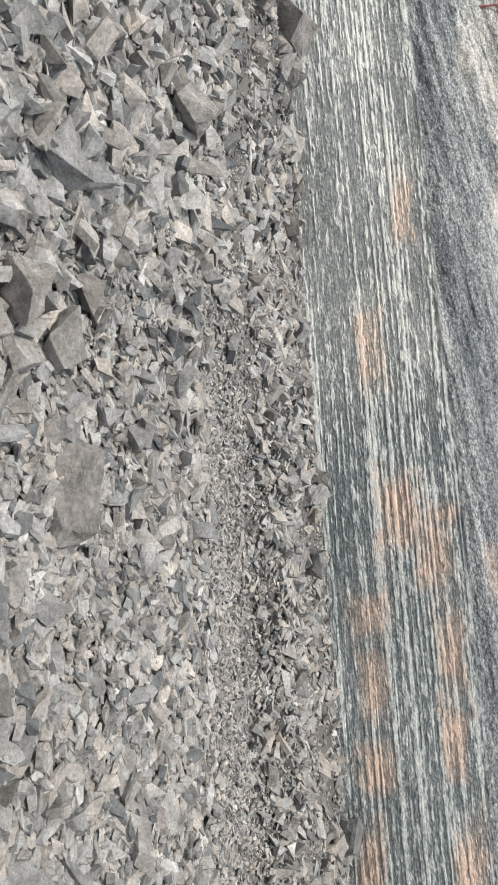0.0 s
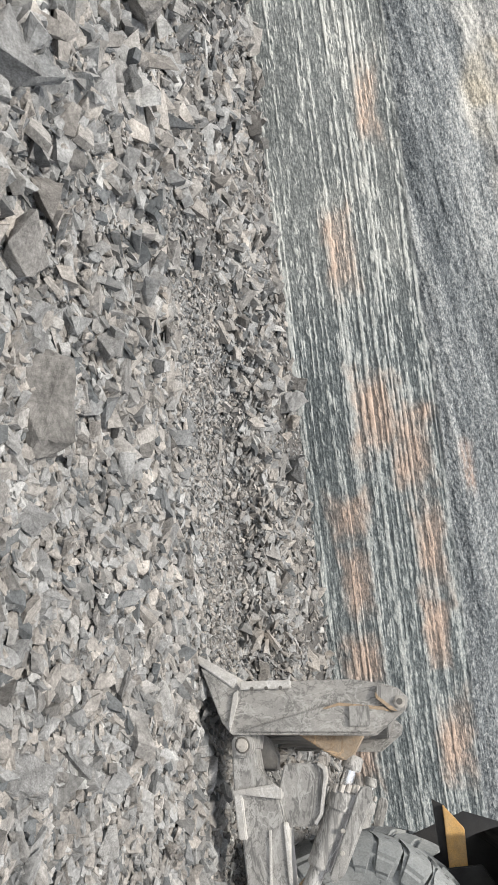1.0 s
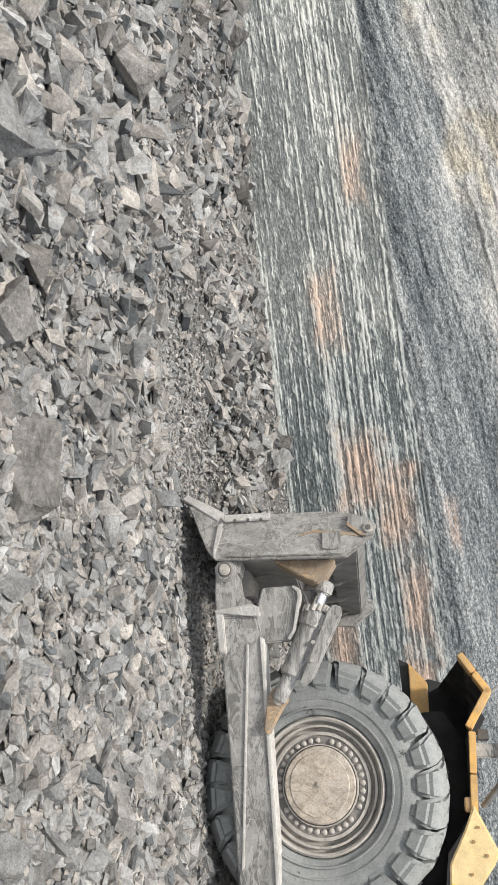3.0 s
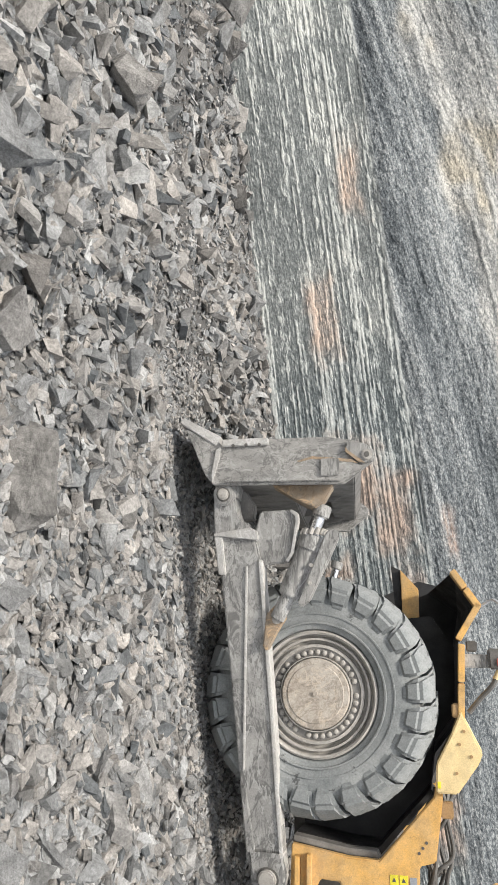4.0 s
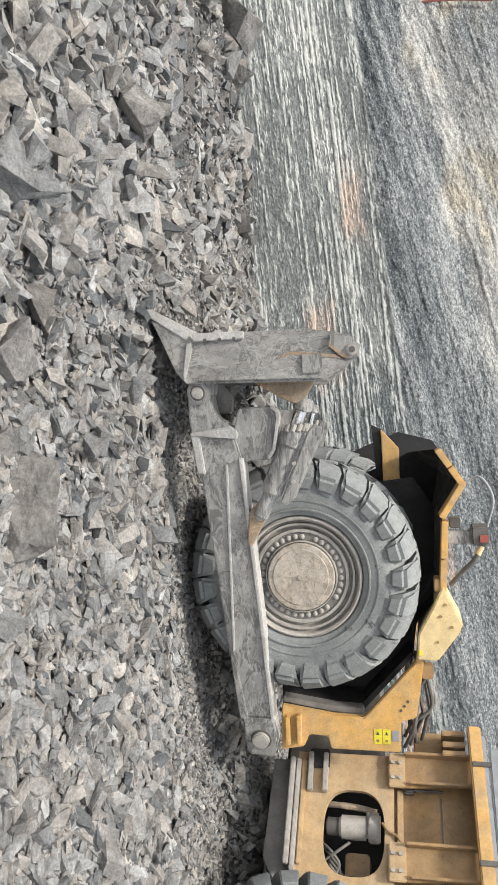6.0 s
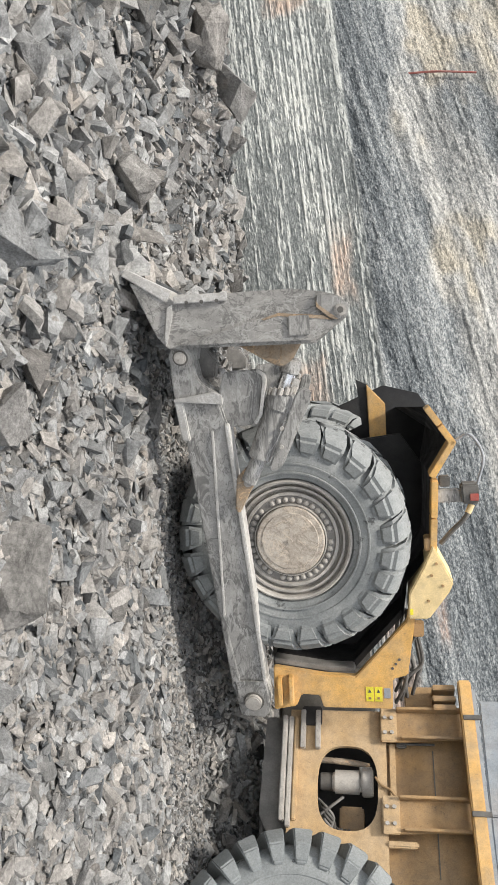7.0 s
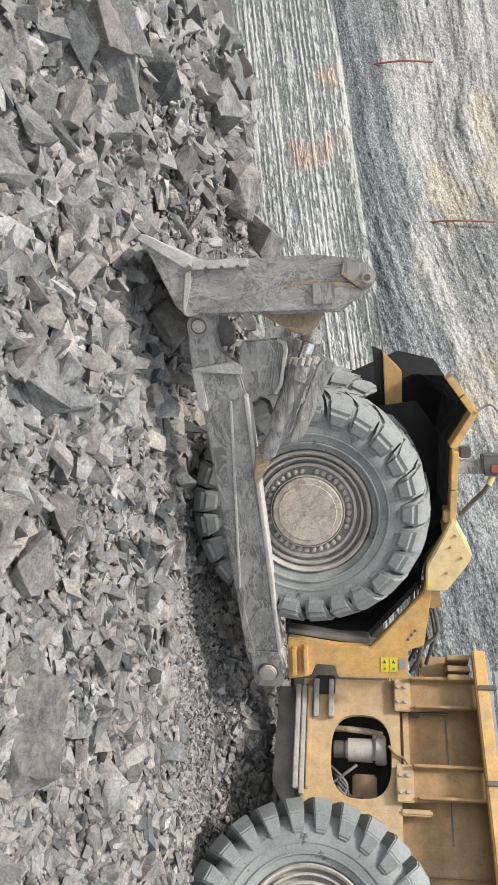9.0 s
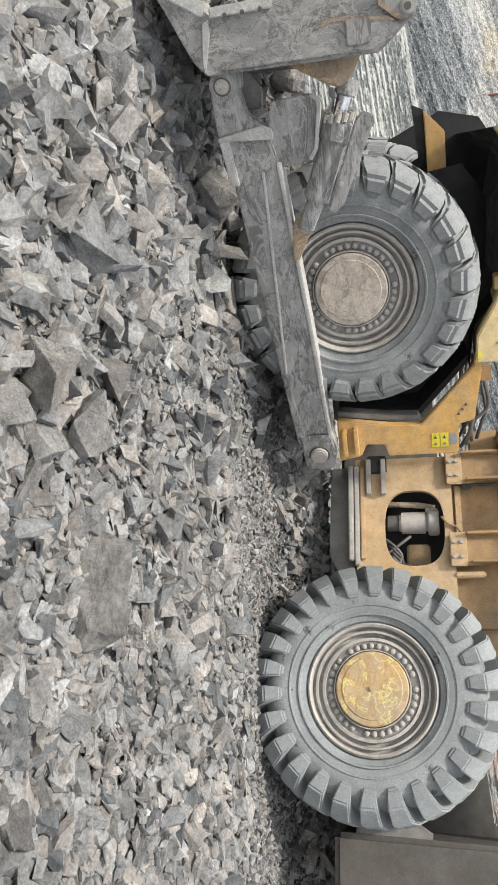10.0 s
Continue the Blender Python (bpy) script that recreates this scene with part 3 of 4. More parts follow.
def stones():
    rng = np.random.default_rng(51)
    meshes = [hewn(rng, 1.0) for _ in range(26)]

    sheets = [hewn(rng, 1.0, sheet=True) for _ in range(22)]

    def put(name, x, y, size, label, group, tip=0.4, sink=0.3, up=0.0, kinds=meshes):
        ob = new(name, kinds[int(rng.integers(0, len(kinds)))])
        rot = Euler((rng.normal(0, tip), rng.normal(0, tip), rng.uniform(0, 6.28)))
        low = min((rot.to_matrix() @ v.co).z for v in ob.data.vertices) * size
        ob.matrix_world = Matrix.LocRotScale((x, y, float(ground_height(x, y)) - low - sink * size + up), rot, (size, size, size))
        tagged(ob, label, "rock", group)

    # the largest blocks, each in its place
    for x, y, size in ((-0.81, 3.95, 0.4), (-1.91, 4.55, 0.24), (-3.0, 5.55, 0.34), (-0.95, 3.5, 0.34), (-1.75, 3.8, 0.38), (-3.5, 3.3, 0.5), (-5.0, 4.95, 0.6),
                       (-3.6, 3.85, 0.36), (-4.05, 4.4, 0.36), (-3.06, 4.05, 0.34), (-2.8, 3.25, 0.28), (-5.85, 6.4, 0.5), (-3.2, 3.45, 0.3), (-4.35, 3.95, 0.4), (-9.0, 9.4, 0.7), (-4.6, 5.7, 0.4), (-5.4, 7.2, 0.5), (-3.75, 5.15, 0.42)):
        put("boulder", x, y, size, "large angular grey blasted boulder in the muck heap", "boulders of the heap", 0.3, 0.22)
    # a long flat slab, half buried
    ob = new("stone", hewn(np.random.default_rng(78), 1.0, 0.85, 1.05))
    ob.data.transform(Matrix.Diagonal((0.85, 0.42, 0.55, 1.0)))
    ob.matrix_world = Matrix.LocRotScale((-0.02, 4.12, float(ground_height(-0.02, 4.12)) + 0.10), Euler((0.38, 0.10, radians(4))), (1, 1, 1))
    tagged(ob, "long flat dusty grey slab half buried in rubble", "rock", "stones in the rubble")
    # the heap of large blocks ahead of the blade
    for i in range(120):
        x, y = rng.uniform(-8.6, -3.2), rng.uniform(3.6, 10.7)
        if x > -4.7 and y > 4.6:
            continue
        size = (0.22 + 0.4 * rng.uniform() ** 1.5) * (0.75 if x > -4.2 else 1.0) * (0.75 if y > 8.5 else 1.0)
        put("boulder", x, y, size, "large angular grey blasted boulder in the muck heap", "boulders of the heap", 0.5, 0.3, 0.0)
    # single stones lying in the rubble
    for i in range(175):
        x, y = rng.uniform(-5.0, 3.6), rng.uniform(3.0, 6.2)
        size = 0.11 + 0.19 * rng.uniform() ** 2.5
        if x > 0.5:
            size *= 0.75
        put("stone", x, y, size, "loose angular grey stone lying in the rubble", "stones in the rubble", 0.45, 0.3)
    # split sheets that lie on the near rubble
    for i in range(150):
        x, y = rng.uniform(-0.6, 3.4), 3.1 + 2.6 * rng.uniform() ** 1.3
        put("flat_stone", x, y, 0.15 + 0.17 * rng.uniform() ** 2.2, "flat split grey slate stone lying on the rubble", "flat stones on the rubble", 0.2, 0.05, 0.03, sheets)
    for i in range(80):
        x = rng.uniform(-9, 5)
        put("stone", x, rng.uniform(9.6, 10.75), 0.16 + 0.28 * rng.uniform() ** 2, "angular grey stone at the foot of the rock wall", "stones by the wall", 0.5, 0.25)


stones()


# ---- the wheel dozer ----
# Lengths are taken from the near front hub: x ahead, y out to the near side, z up.
BASE = Matrix.Translation((0, 1.4, 1.0))
# the rear half is steered hard about the hinge
REAR = Matrix.Translation((-2.3, -1.4, 0)) @ pose(0, 0, 0, 0, 0, -46) @ Matrix.Translation((-2.3, 1.4, 0.0))
WIDE = 2.8
dozer = tagged(new("wheel_dozer"), "dusty yellow articulated wheel dozer with a grey steel blade", "bulldozer")


def fitted(name, bm, material, label="", smooth=False, space=BASE, parent=dozer):
    bm.transform(space)
    return part(name, bm, material, parent, label, smooth)


def tyre_mesh():
    """The casing of a wide tyre, outer side at y = 0, with raised rings on the side wall."""
    w = 0.82
    prof = [(0.505, -0.07), (0.53, -0.015), (0.60, 0.015), (0.70, 0.022), (0.78, 0.008), (0.83, -0.03), (0.87, -0.09), (0.90, -0.18), (0.905, -w / 2)]
    prof += [(r, -w - y) for r, y in reversed(prof[:-1])]
    bm = lathe(prof, 96)
    for r in (0.58, 0.655):
        lathe([(r - 0.012, 0.0), (r - 0.006, 0.026), (r + 0.006, 0.028), (r + 0.012, 0.0)], 96, bm)
    return bm


def lug_mesh(name, lugs, height, worn, side, seed, rubber_mat):
    """One tread lug at the top of the wheel; side 0 is the outer row."""
    w, rng = 0.82, random.Random(seed)
    da = 2 * math.pi / lugs * (0.34 if not worn else 0.53)
    out = 0.985 + height
    own, ring = bmesh.new(), []
    for r, y, sw, sh in ((0.70, 0.0, 0.66, 0.0), (0.74, 0.042, 0.78, 0.0), (0.87, 0.055, 0.95, 0.0), (out - 0.03, -0.035, 1.0, 0.02), (out, -0.16, 0.92, 0.07), (out, -0.42, 0.7, 0.22), (0.90, -0.44, 0.6, 0.22), (0.86, -0.1, 0.6, 0.05)):
        pair = []
        for s in (-1, 1):
            chip = rng.uniform(-0.035, 0.008) if worn and r > 0.87 else rng.uniform(-0.004, 0.004)
            ang = sh * 0.9 + s * da * sw * (rng.uniform(0.78, 1.15) if worn else 1.0)
            yy = y if side == 0 else -w - y
            pair.append(own.verts.new(((r + chip) * math.sin(ang), yy, (r + chip) * math.cos(ang))))
        ring.append(pair)
    for k in range(len(ring)):
        p, q = ring[k], ring[(k + 1) % len(ring)]
        own.faces.new((p[0], p[1], q[1], q[0]))
    own.faces.new([r[0] for r in ring]), own.faces.new([r[1] for r in reversed(ring)])
    bmesh.ops.recalc_face_normals(own, faces=own.faces)
    bmesh.ops.bevel(own, geom=own.edges[:], offset=0.03 if worn else 0.012, segments=2, affect="EDGES", clamp_overlap=True)
    me = bpy.data.meshes.new(name)
    own.to_mesh(me)
    own.free()
    me.materials.append(rubber_mat)
    for p in me.polygons:
        p.use_smooth = True
    me.set_sharp_from_angle(angle=radians(40))
    return me


LUGS = {}


def lugs_for(lugs, height, worn, rubber_mat):
    key = (lugs, worn)
    if key not in LUGS:
        LUGS[key] = [[lug_mesh("tread_lug", lugs, height, worn, side, 7 * side + v, rubber_mat) for v in range(5 if worn else 2)] for side in (0, 1)]
    return LUGS[key]


BOLT = bmesh.new()
bmesh.ops.create_uvsphere(BOLT, u_segments=8, v_segments=5, radius=0.025)
for v in BOLT.verts:
    v.co.y *= 0.8
BOLT_MESH = bpy.data.meshes.new("bolt")
BOLT.to_mesh(BOLT_MESH)
BOLT.free()
BOLT_MESH.materials.append(M_DUSTY)
for p in BOLT_MESH.polygons:
    p.use_smooth = True


def wheel(name, lugs, height, worn, rubber_mat, plate_mat, label):
    """A wheel about its own axle, outer side towards +y."""
    tyre = part(name, tyre_mesh(), rubber_mat, dozer, label, True)
    pick = random.Random(lugs)
    for side, kinds in enumerate(lugs_for(lugs, height, worn, rubber_mat)):
        for i in range(lugs):
            lug = new("tread_lug", pick.choice(kinds))
            lug.parent = tyre
            lug.rotation_euler = (0, 2 * math.pi * (i + 0.5 * side) / lugs + (pick.uniform(-0.015, 0.015) if worn else 0), 0)
    rim = lathe([(0.52, -0.10), (0.515, -0.015), (0.50, 0.0), (0.485, -0.012), (0.478, -0.085), (0.458, -0.09), (0.455, -0.045), (0.437, -0.043), (0.432, -0.11), (0.405, -0.115), (0.402, -0.06), (0.378, -0.055), (0.370, -0.08), (0.302, -0.08), (0.298, -0.12), (0.0, -0.12)], 80)
    part("rim", rim, M_DUSTY, tyre, "dusty grey steel wheel rim", True)
    hub = lathe([(0.292, -0.09), (0.288, -0.022), (0.278, -0.012), (0.24, -0.010), (0.235, -0.004), (0.0, -0.002)], 64)
    rod((0, -0.01, 0), (0, 0.012, 0), 0.02, bm=hub)
    part("hub_plate", hub, plate_mat, tyre, "round hub cover plate caked with dust", True)
    # dark ring paints in the shade of the recess between the bolts
    part("bolt_ring", lathe([(0.308, -0.079), (0.309, -0.070), (0.371, -0.070), (0.372, -0.079)], 80), M_MUD_SHADE, tyre, "ring between the wheel bolts, dark with painted recess shade", True)
    for i in range(36):
        a = 2 * math.pi * i / 36
        if i in (3, 15, 27):
            continue
        b = new("bolt", BOLT_MESH)
        b.parent = tyre
        b.location = (0.337 * math.sin(a), -0.068, 0.337 * math.cos(a))
    drain = lathe([(0.294, -0.08), (0.296, -0.03), (0.304, -0.03), (0.307, -0.08)], 64)
    part("hub_ring", drain, M_DUSTY, tyre, "", True)
    return tyre


REAR_PLATE = worn_paint("scratched_yellow_hub", (0.68, 0.42, 0.14), (0.38, 0.32, 0.24), 0.62, 0.6, 0.0, 0.7)
FRONT_PLATE = worn_paint("mud_caked_hub", (0.36, 0.30, 0.235), (0.45, 0.41, 0.36), 0.6, 0.5, 0.0, 0.8)
wheels = [
    (wheel("front_wheel", 25, 0.018, True, M_TYRE_FRONT, FRONT_PLATE, "worn dusty front tyre with chipped lugs"), BASE),
    (wheel("rear_wheel", 26, 0.035, False, M_TYRE_REAR, REAR_PLATE, "grey dusty rear tyre with deep lugs"), BASE @ REAR),
]
far = wheel("front_wheel", 25, 0.018, True, M_TYRE_FRONT, FRONT_PLATE, "worn dusty front tyre with chipped lugs")
wheels.append((far, BASE @ Matrix.Translation((0, -WIDE, 0)) @ pose(0, 0, 0, 0, 0, 180)))
far = wheel("rear_wheel", 26, 0.035, False, M_TYRE_REAR, REAR_PLATE, "grey dusty rear tyre with deep lugs")
wheels.append((far, BASE @ REAR @ Matrix.Translation((0, -WIDE, 0)) @ pose(0, 0, 0, 0, 0, 180)))

# axles
fitted("front_axle", rod((0, -0.3, 0), (0, -WIDE + 0.3, 0), 0.2, bm=rod((0, -0.2, 0), (0, -WIDE + 0.2, 0), 0.13)), M_DARK, "dark greasy axle housing", True)
fitted("rear_axle", rod((0, -0.3, 0), (0, -WIDE + 0.3, 0), 0.2, bm=rod((0, -0.2, 0), (0, -WIDE + 0.2, 0), 0.13)), M_DARK, "dark greasy axle housing", True, BASE @ REAR)


# -- blade, with its near end plate towards the camera
def blade():
    near, far_end = 0.80, -2.15

    def fitted(name, bm, material, label="", smooth=False):
        for v in bm.verts:
            v.co.x += 0.03 * (near - v.co.y)
            v.co.z -= 0.11 * (near - v.co.y)
        bm.transform(BASE)
        return part(name, bm, material, dozer, label, smooth)

    end = [(2.02, -0.70), (1.95, -0.64), (2.0, -0.27), (2.0, 0.2), (1.965, 0.42), (1.93, 0.53), (1.86, 0.60), (1.78, 0.58), (1.735, 0.52), (1.61, 0.36), (1.615, 0.10), (1.63, -0.71), (1.72, -0.79), (2.12, -0.97)]
    b = fitted("blade_side_plate", plate(end, near - 0.05, near), M_BLADE, "scuffed grey end plate of the blade")
    fitted("blade_side_plate", plate(end, far_end, far_end + 0.05), M_BLADE, "scuffed grey end plate of the blade")
    face = [(2.0, -0.72), (1.9, -0.5), (1.84, -0.2), (1.84, 0.1), (1.89, 0.35), (1.95, 0.5)]
    back = [(x - 0.05, z) for x, z in reversed(face)]
    fitted("moldboard", plate(face + back, near - 0.052, far_end + 0.052, 0), M_BLADE, "curved grey steel blade face")
    # the blade's back is painted darker for grease and the shade it lies in
    fitted("blade_box", plate([(1.78, -0.65), (1.66, -0.65), (1.64, -0.1), (1.76, -0.05)], near - 0.06, far_end + 0.06, 0.01), M_MUD_SHADE, "box stiffener along the blade's back, dark with grease and painted shade")
    fitted("blade_top_beam", plate([(1.86, 0.5), (1.86, 0.2), (1.74, 0.2), (1.74, 0.44)], near - 0.06, far_end + 0.06, 0.01), M_MUD_SHADE)
    fitted("cutting_edge", plate([(2.02, -0.68), (1.97, -0.74), (2.17, -1.03), (2.2, -1.0)], near - 0.3, far_end + 0.3, 0.004), M_EDGE, "worn steel cutting edge")
    for y0, y1 in ((near + 0.012, near - 0.29), (far_end + 0.29, far_end - 0.012)):
        fitted("end_bit", plate([(2.035, -0.655), (1.955, -0.70), (2.175, -1.03), (2.215, -0.99)], y0, y1, 0.008), M_BRIGHT, "worn pale steel corner bit")
    for y in (0.2, -0.5, -1.2, -1.9):
        fitted("blade_rib", plate([(1.80, 0.42), (1.80, -0.6), (1.62, -0.62), (1.66, -0.1), (1.70, 0.25)], y, y - 0.05, 0.006), M_MUD_SHADE, "upright rib on the blade's back")
    # reinforcing details of the end plate
    strip = block(1.945, 2.005, near, near + 0.03, -0.645, -0.255, 0.006)
    fitted("wear_strip", strip, M_BRIGHT, "notched pale wear strip")
    for z in (-0.55, -0.44, -0.33):
        # raised dark discs, painted as the shade inside notches
        fitted("bolt_notch", rod((1.95, near + 0.02, z), (1.95, near + 0.034, z), 0.014, sides=10), M_DARK)
    fitted("lower_rib", plate([(1.70, -0.73), (1.64, -0.72), (1.86, -0.66), (1.945, -0.66), (1.92, -0.70)], near, near + 0.02, 0.004), M_BRIGHT)
    fitted("step_plate", plate([(1.645, -0.66), (1.635, 0.10), (1.63, 0.33), (1.735, 0.50), (1.80, 0.42), (1.835, 0.08), (1.79, -0.10)], near, near + 0.022, 0.006), M_BLADE, "welded doubling plate")
    fitted("rust_seam", plate([(1.80, -0.02), (1.835, 0.10), (1.80, 0.42), (1.765, 0.47), (1.775, 0.42), (1.815, 0.10), (1.79, 0.0)], near + 0.02, near + 0.026, 0), M_RUST, "rust-stained weld seam")
    fitted("rust_seam", plate([(1.90, 0.37), (1.86, 0.37), (1.775, 0.47), (1.765, 0.52), (1.785, 0.50), (1.87, 0.39)], near + 0.026, near + 0.034, 0), M_RUST)
    fitted("pad", block(1.67, 1.81, near + 0.022, near + 0.04, 0.17, 0.32, 0.006), M_STEEL, "square welded pad")
    lug = plate([(1.95, 0.38), (1.92, 0.52), (1.86, 0.60), (1.78, 0.58), (1.76, 0.50), (1.86, 0.37)], near, near + 0.03, 0.006)
    fitted("top_lug", lug, M_STEEL)
    fitted("lug_pin", rod((1.83, near + 0.02, 0.535), (1.83, near + 0.05, 0.535), 0.042, bevel=0.008), M_DUSTY, "", True)
    # dark disc on the pin, painted as the shade of a hole
    fitted("lug_hole", rod((1.83, near + 0.045, 0.535), (1.83, near + 0.054, 0.535), 0.022), M_DARK)
    # rusty bracket that takes the tilt cylinder
    fitted("cylinder_bracket", plate([(1.645, -0.24), (1.635, 0.27), (1.50, 0.19), (1.45, 0.11), (1.48, 0.03)], 0.44, 0.66, 0.01), M_RUST, "rusty orange cylinder bracket")
    fitted("blade_pivot", plate([(1.66, -0.72), (1.66, -0.5), (1.52, -0.52), (1.50, -0.68)], 0.48, 0.72, 0.02), M_STEEL)


blade()


# -- push arms: they run beside the wheels from the frame to the blade
def skewed(bm, y_front, y_rear, x_front=1.6, x_rear=-1.45):
    for v in bm.verts:
        k = (x_front - v.co.x) / (x_front - x_rear)
        v.co.y += y_front + (y_rear - y_front) * k
    return bm


def push_arm(mirror):
    def place(bm, f=0.62, r=-0.18):
        skewed(bm, f, r)
        if mirror:
            for v in bm.verts:
                v.co.y = -WIDE - v.co.y
                v.co.z -= 0.4 * min(1.0, max(0.0, (v.co.x + 1.45) / 3.0))
        return bm

    beam = plate([(1.36, -0.47), (1.22, -0.715), (0.95, -0.70), (-0.69, -0.61), (-1.30, -0.58), (-1.47, -0.52), (-1.50, -0.38), (-1.45, -0.28), (-1.2, -0.27), (-0.13, -0.32), (1.04, -0.36), (1.2, -0.40)], -0.075, 0.075, 0.014)
    fitted("push_arm", place(beam), M_STEEL, "long scratched grey steel push arm")
    # the bright highlight along the arm's top edge is put into this bar's colour
    fitted("arm_top_bar", place(plate([(1.05, -0.35), (-0.13, -0.305), (-1.46, -0.265), (-1.46, -0.295), (-0.13, -0.335), (1.05, -0.38)], -0.085, 0.09, 0.006)), M_BRIGHT, "pale worn edge bar with a painted highlight")
    fitted("arm_rib", place(plate([(1.0, -0.47), (-0.6, -0.56), (-0.62, -0.58), (1.0, -0.49)], 0.07, 0.088, 0.004)), M_BRIGHT)
    fitted("weld_plate", place(plate([(-0.75, -0.60), (-1.25, -0.57), (-1.25, -0.50), (-0.72, -0.56)], 0.07, 0.092, 0.006)), M_STEEL)
    fitted("wear_pad", place(plate([(1.25, -0.74), (0.93, -0.715), (0.93, -0.655), (1.25, -0.675)], 0.05, 0.11, 0.008)), M_BRIGHT, "pale worn guard pad")
    fitted("clevis", place(plate([(1.64, -0.65), (1.63, -0.70), (1.58, -0.73), (1.40, -0.74), (1.20, -0.735), (1.20, -0.38), (1.26, -0.375), (1.31, -0.44), (1.36, -0.51), (1.42, -0.545), (1.52, -0.555), (1.60, -0.57), (1.635, -0.60)], -0.1, 0.1, 0.012)), M_STEEL, "forged clevis at the blade")
    fitted("clevis_ledge", place(plate([(1.27, -0.37), (1.20, -0.37), (1.235, -0.74), (1.255, -0.74), (1.30, -0.43)], 0.1, 0.118, 0.004)), M_BRIGHT)
    fitted("inner_clevis", place(plate([(1.66, -0.66), (1.60, -0.72), (1.40, -0.70), (1.40, -0.46), (1.52, -0.44), (1.64, -0.52)], -0.24, -0.14, 0.012)), M_MUD_SHADE)
    fitted("pivot_pin", place(rod((1.56, 0.09, -0.64), (1.56, 0.165, -0.64), 0.045, bevel=0.01)), M_DUSTY, "", True)
    fitted("pin_collar", place(rod((1.56, 0.08, -0.64), (1.56, 0.135, -0.64), 0.088, bevel=0.012)), M_STEEL, "", True)
    # dark disc painted as the shaded gap between collar and pin
    fitted("pin_recess", place(rod((1.56, 0.13, -0.64), (1.56, 0.139, -0.64), 0.058)), M_DARK)
    fitted("bracket_plate", place(plate([(1.44, -0.36), (1.45, -0.10), (1.42, -0.055), (1.36, -0.05), (1.10, -0.10), (1.03, -0.15), (1.01, -0.42), (1.25, -0.42)], -0.02, 0.03, 0.012)), M_STEEL, "upright dusty guard plate")
    fitted("plate_edge", place(plate([(1.45, -0.10), (1.42, -0.045), (1.36, -0.04), (1.10, -0.09), (1.03, -0.14), (1.05, -0.16), (1.11, -0.115), (1.36, -0.065), (1.40, -0.07), (1.43, -0.11)], -0.025, 0.05, 0.004)), M_BRIGHT)
    fitted("arm_trunnion", place(plate([(-1.22, -0.56), (-1.60, -0.53), (-1.62, -0.30), (-1.40, -0.24), (-1.22, -0.28)], -0.09, 0.095, 0.02)), M_STEEL, "rear arm mount")
    fitted("trunnion_pin", place(rod((-1.44, 0.08, -0.40), (-1.44, 0.15, -0.40), 0.075, bevel=0.012)), M_DUSTY, "", True)
    fitted("trunnion_ring", place(rod((-1.44, 0.09, -0.40), (-1.44, 0.103, -0.40), 0.092)), M_DARK)
    # tilt cylinder
    fitted("cylinder_foot", place(plate([(0.60, -0.17), (0.50, -0.24), (0.33, -0.33), (0.36, -0.36), (0.62, -0.33), (0.70, -0.25)], -0.06, 0.05, 0.01), 0.5, 0.2), M_RUST, "rusty cylinder foot bracket")
    fitted("foot_pin", place(rod((0.58, 0.03, -0.24), (0.58, 0.085, -0.24), 0.035, bevel=0.006), 0.5, 0.2), M_DUSTY, "", True)
    tube_bm = rod((0.58, 0, -0.24), (0.78, 0, -0.135), 0.06, bevel=0.008)
    rod((0.76, 0, -0.145), (1.16, 0, 0.02), 0.088, bm=tube_bm, bevel=0.012, sides=28)
    rod((1.13, 0, 0.01), (1.26, 0, 0.06), 0.105, bm=tube_bm, bevel=0.012, sides=28)
    fitted("tilt_cylinder", place(tube_bm, 0.5, 0.38), M_STEEL, "grey hydraulic tilt cylinder", True)
    for i in range(6):
        a = math.pi * i / 6
        fitted("gland_bolt", place(rod((1.25, 0.105 * math.sin(a), 0.055 + 0.09 * math.cos(a)), (1.30, 0.105 * math.sin(a), 0.075 + 0.09 * math.cos(a)), 0.02, sides=8), 0.5, 0.38), M_DUSTY)
    fitted("piston_rod", place(rod((1.24, 0, 0.052), (1.46, 0, 0.135), 0.05), 0.5, 0.38), M_CHROME, "bright chrome piston rod", True)
    fitted("rod_eye", place(rod((1.40, 0, 0.115), (1.50, 0, 0.15), 0.075, bevel=0.012), 0.5, 0.38), M_STEEL, "", True)
    fitted("cylinder_guard", place(plate([(1.27, 0.29), (1.30, 0.22), (1.25, 0.17), (0.70, -0.06), (0.67, -0.02), (0.72, 0.05), (1.20, 0.28)], 0.06, 0.1, 0.012), 0.5, 0.38), M_STEEL, "long dusty cylinder guard strip")
    for x, z in ((0.86, 0.05), (1.0, 0.06)):
        fitted("guard_bolt", place(rod((x, 0.09, z), (x, 0.12, z), 0.016, sides=8), 0.5, 0.38), M_DUSTY)


push_arm(False)
push_arm(True)


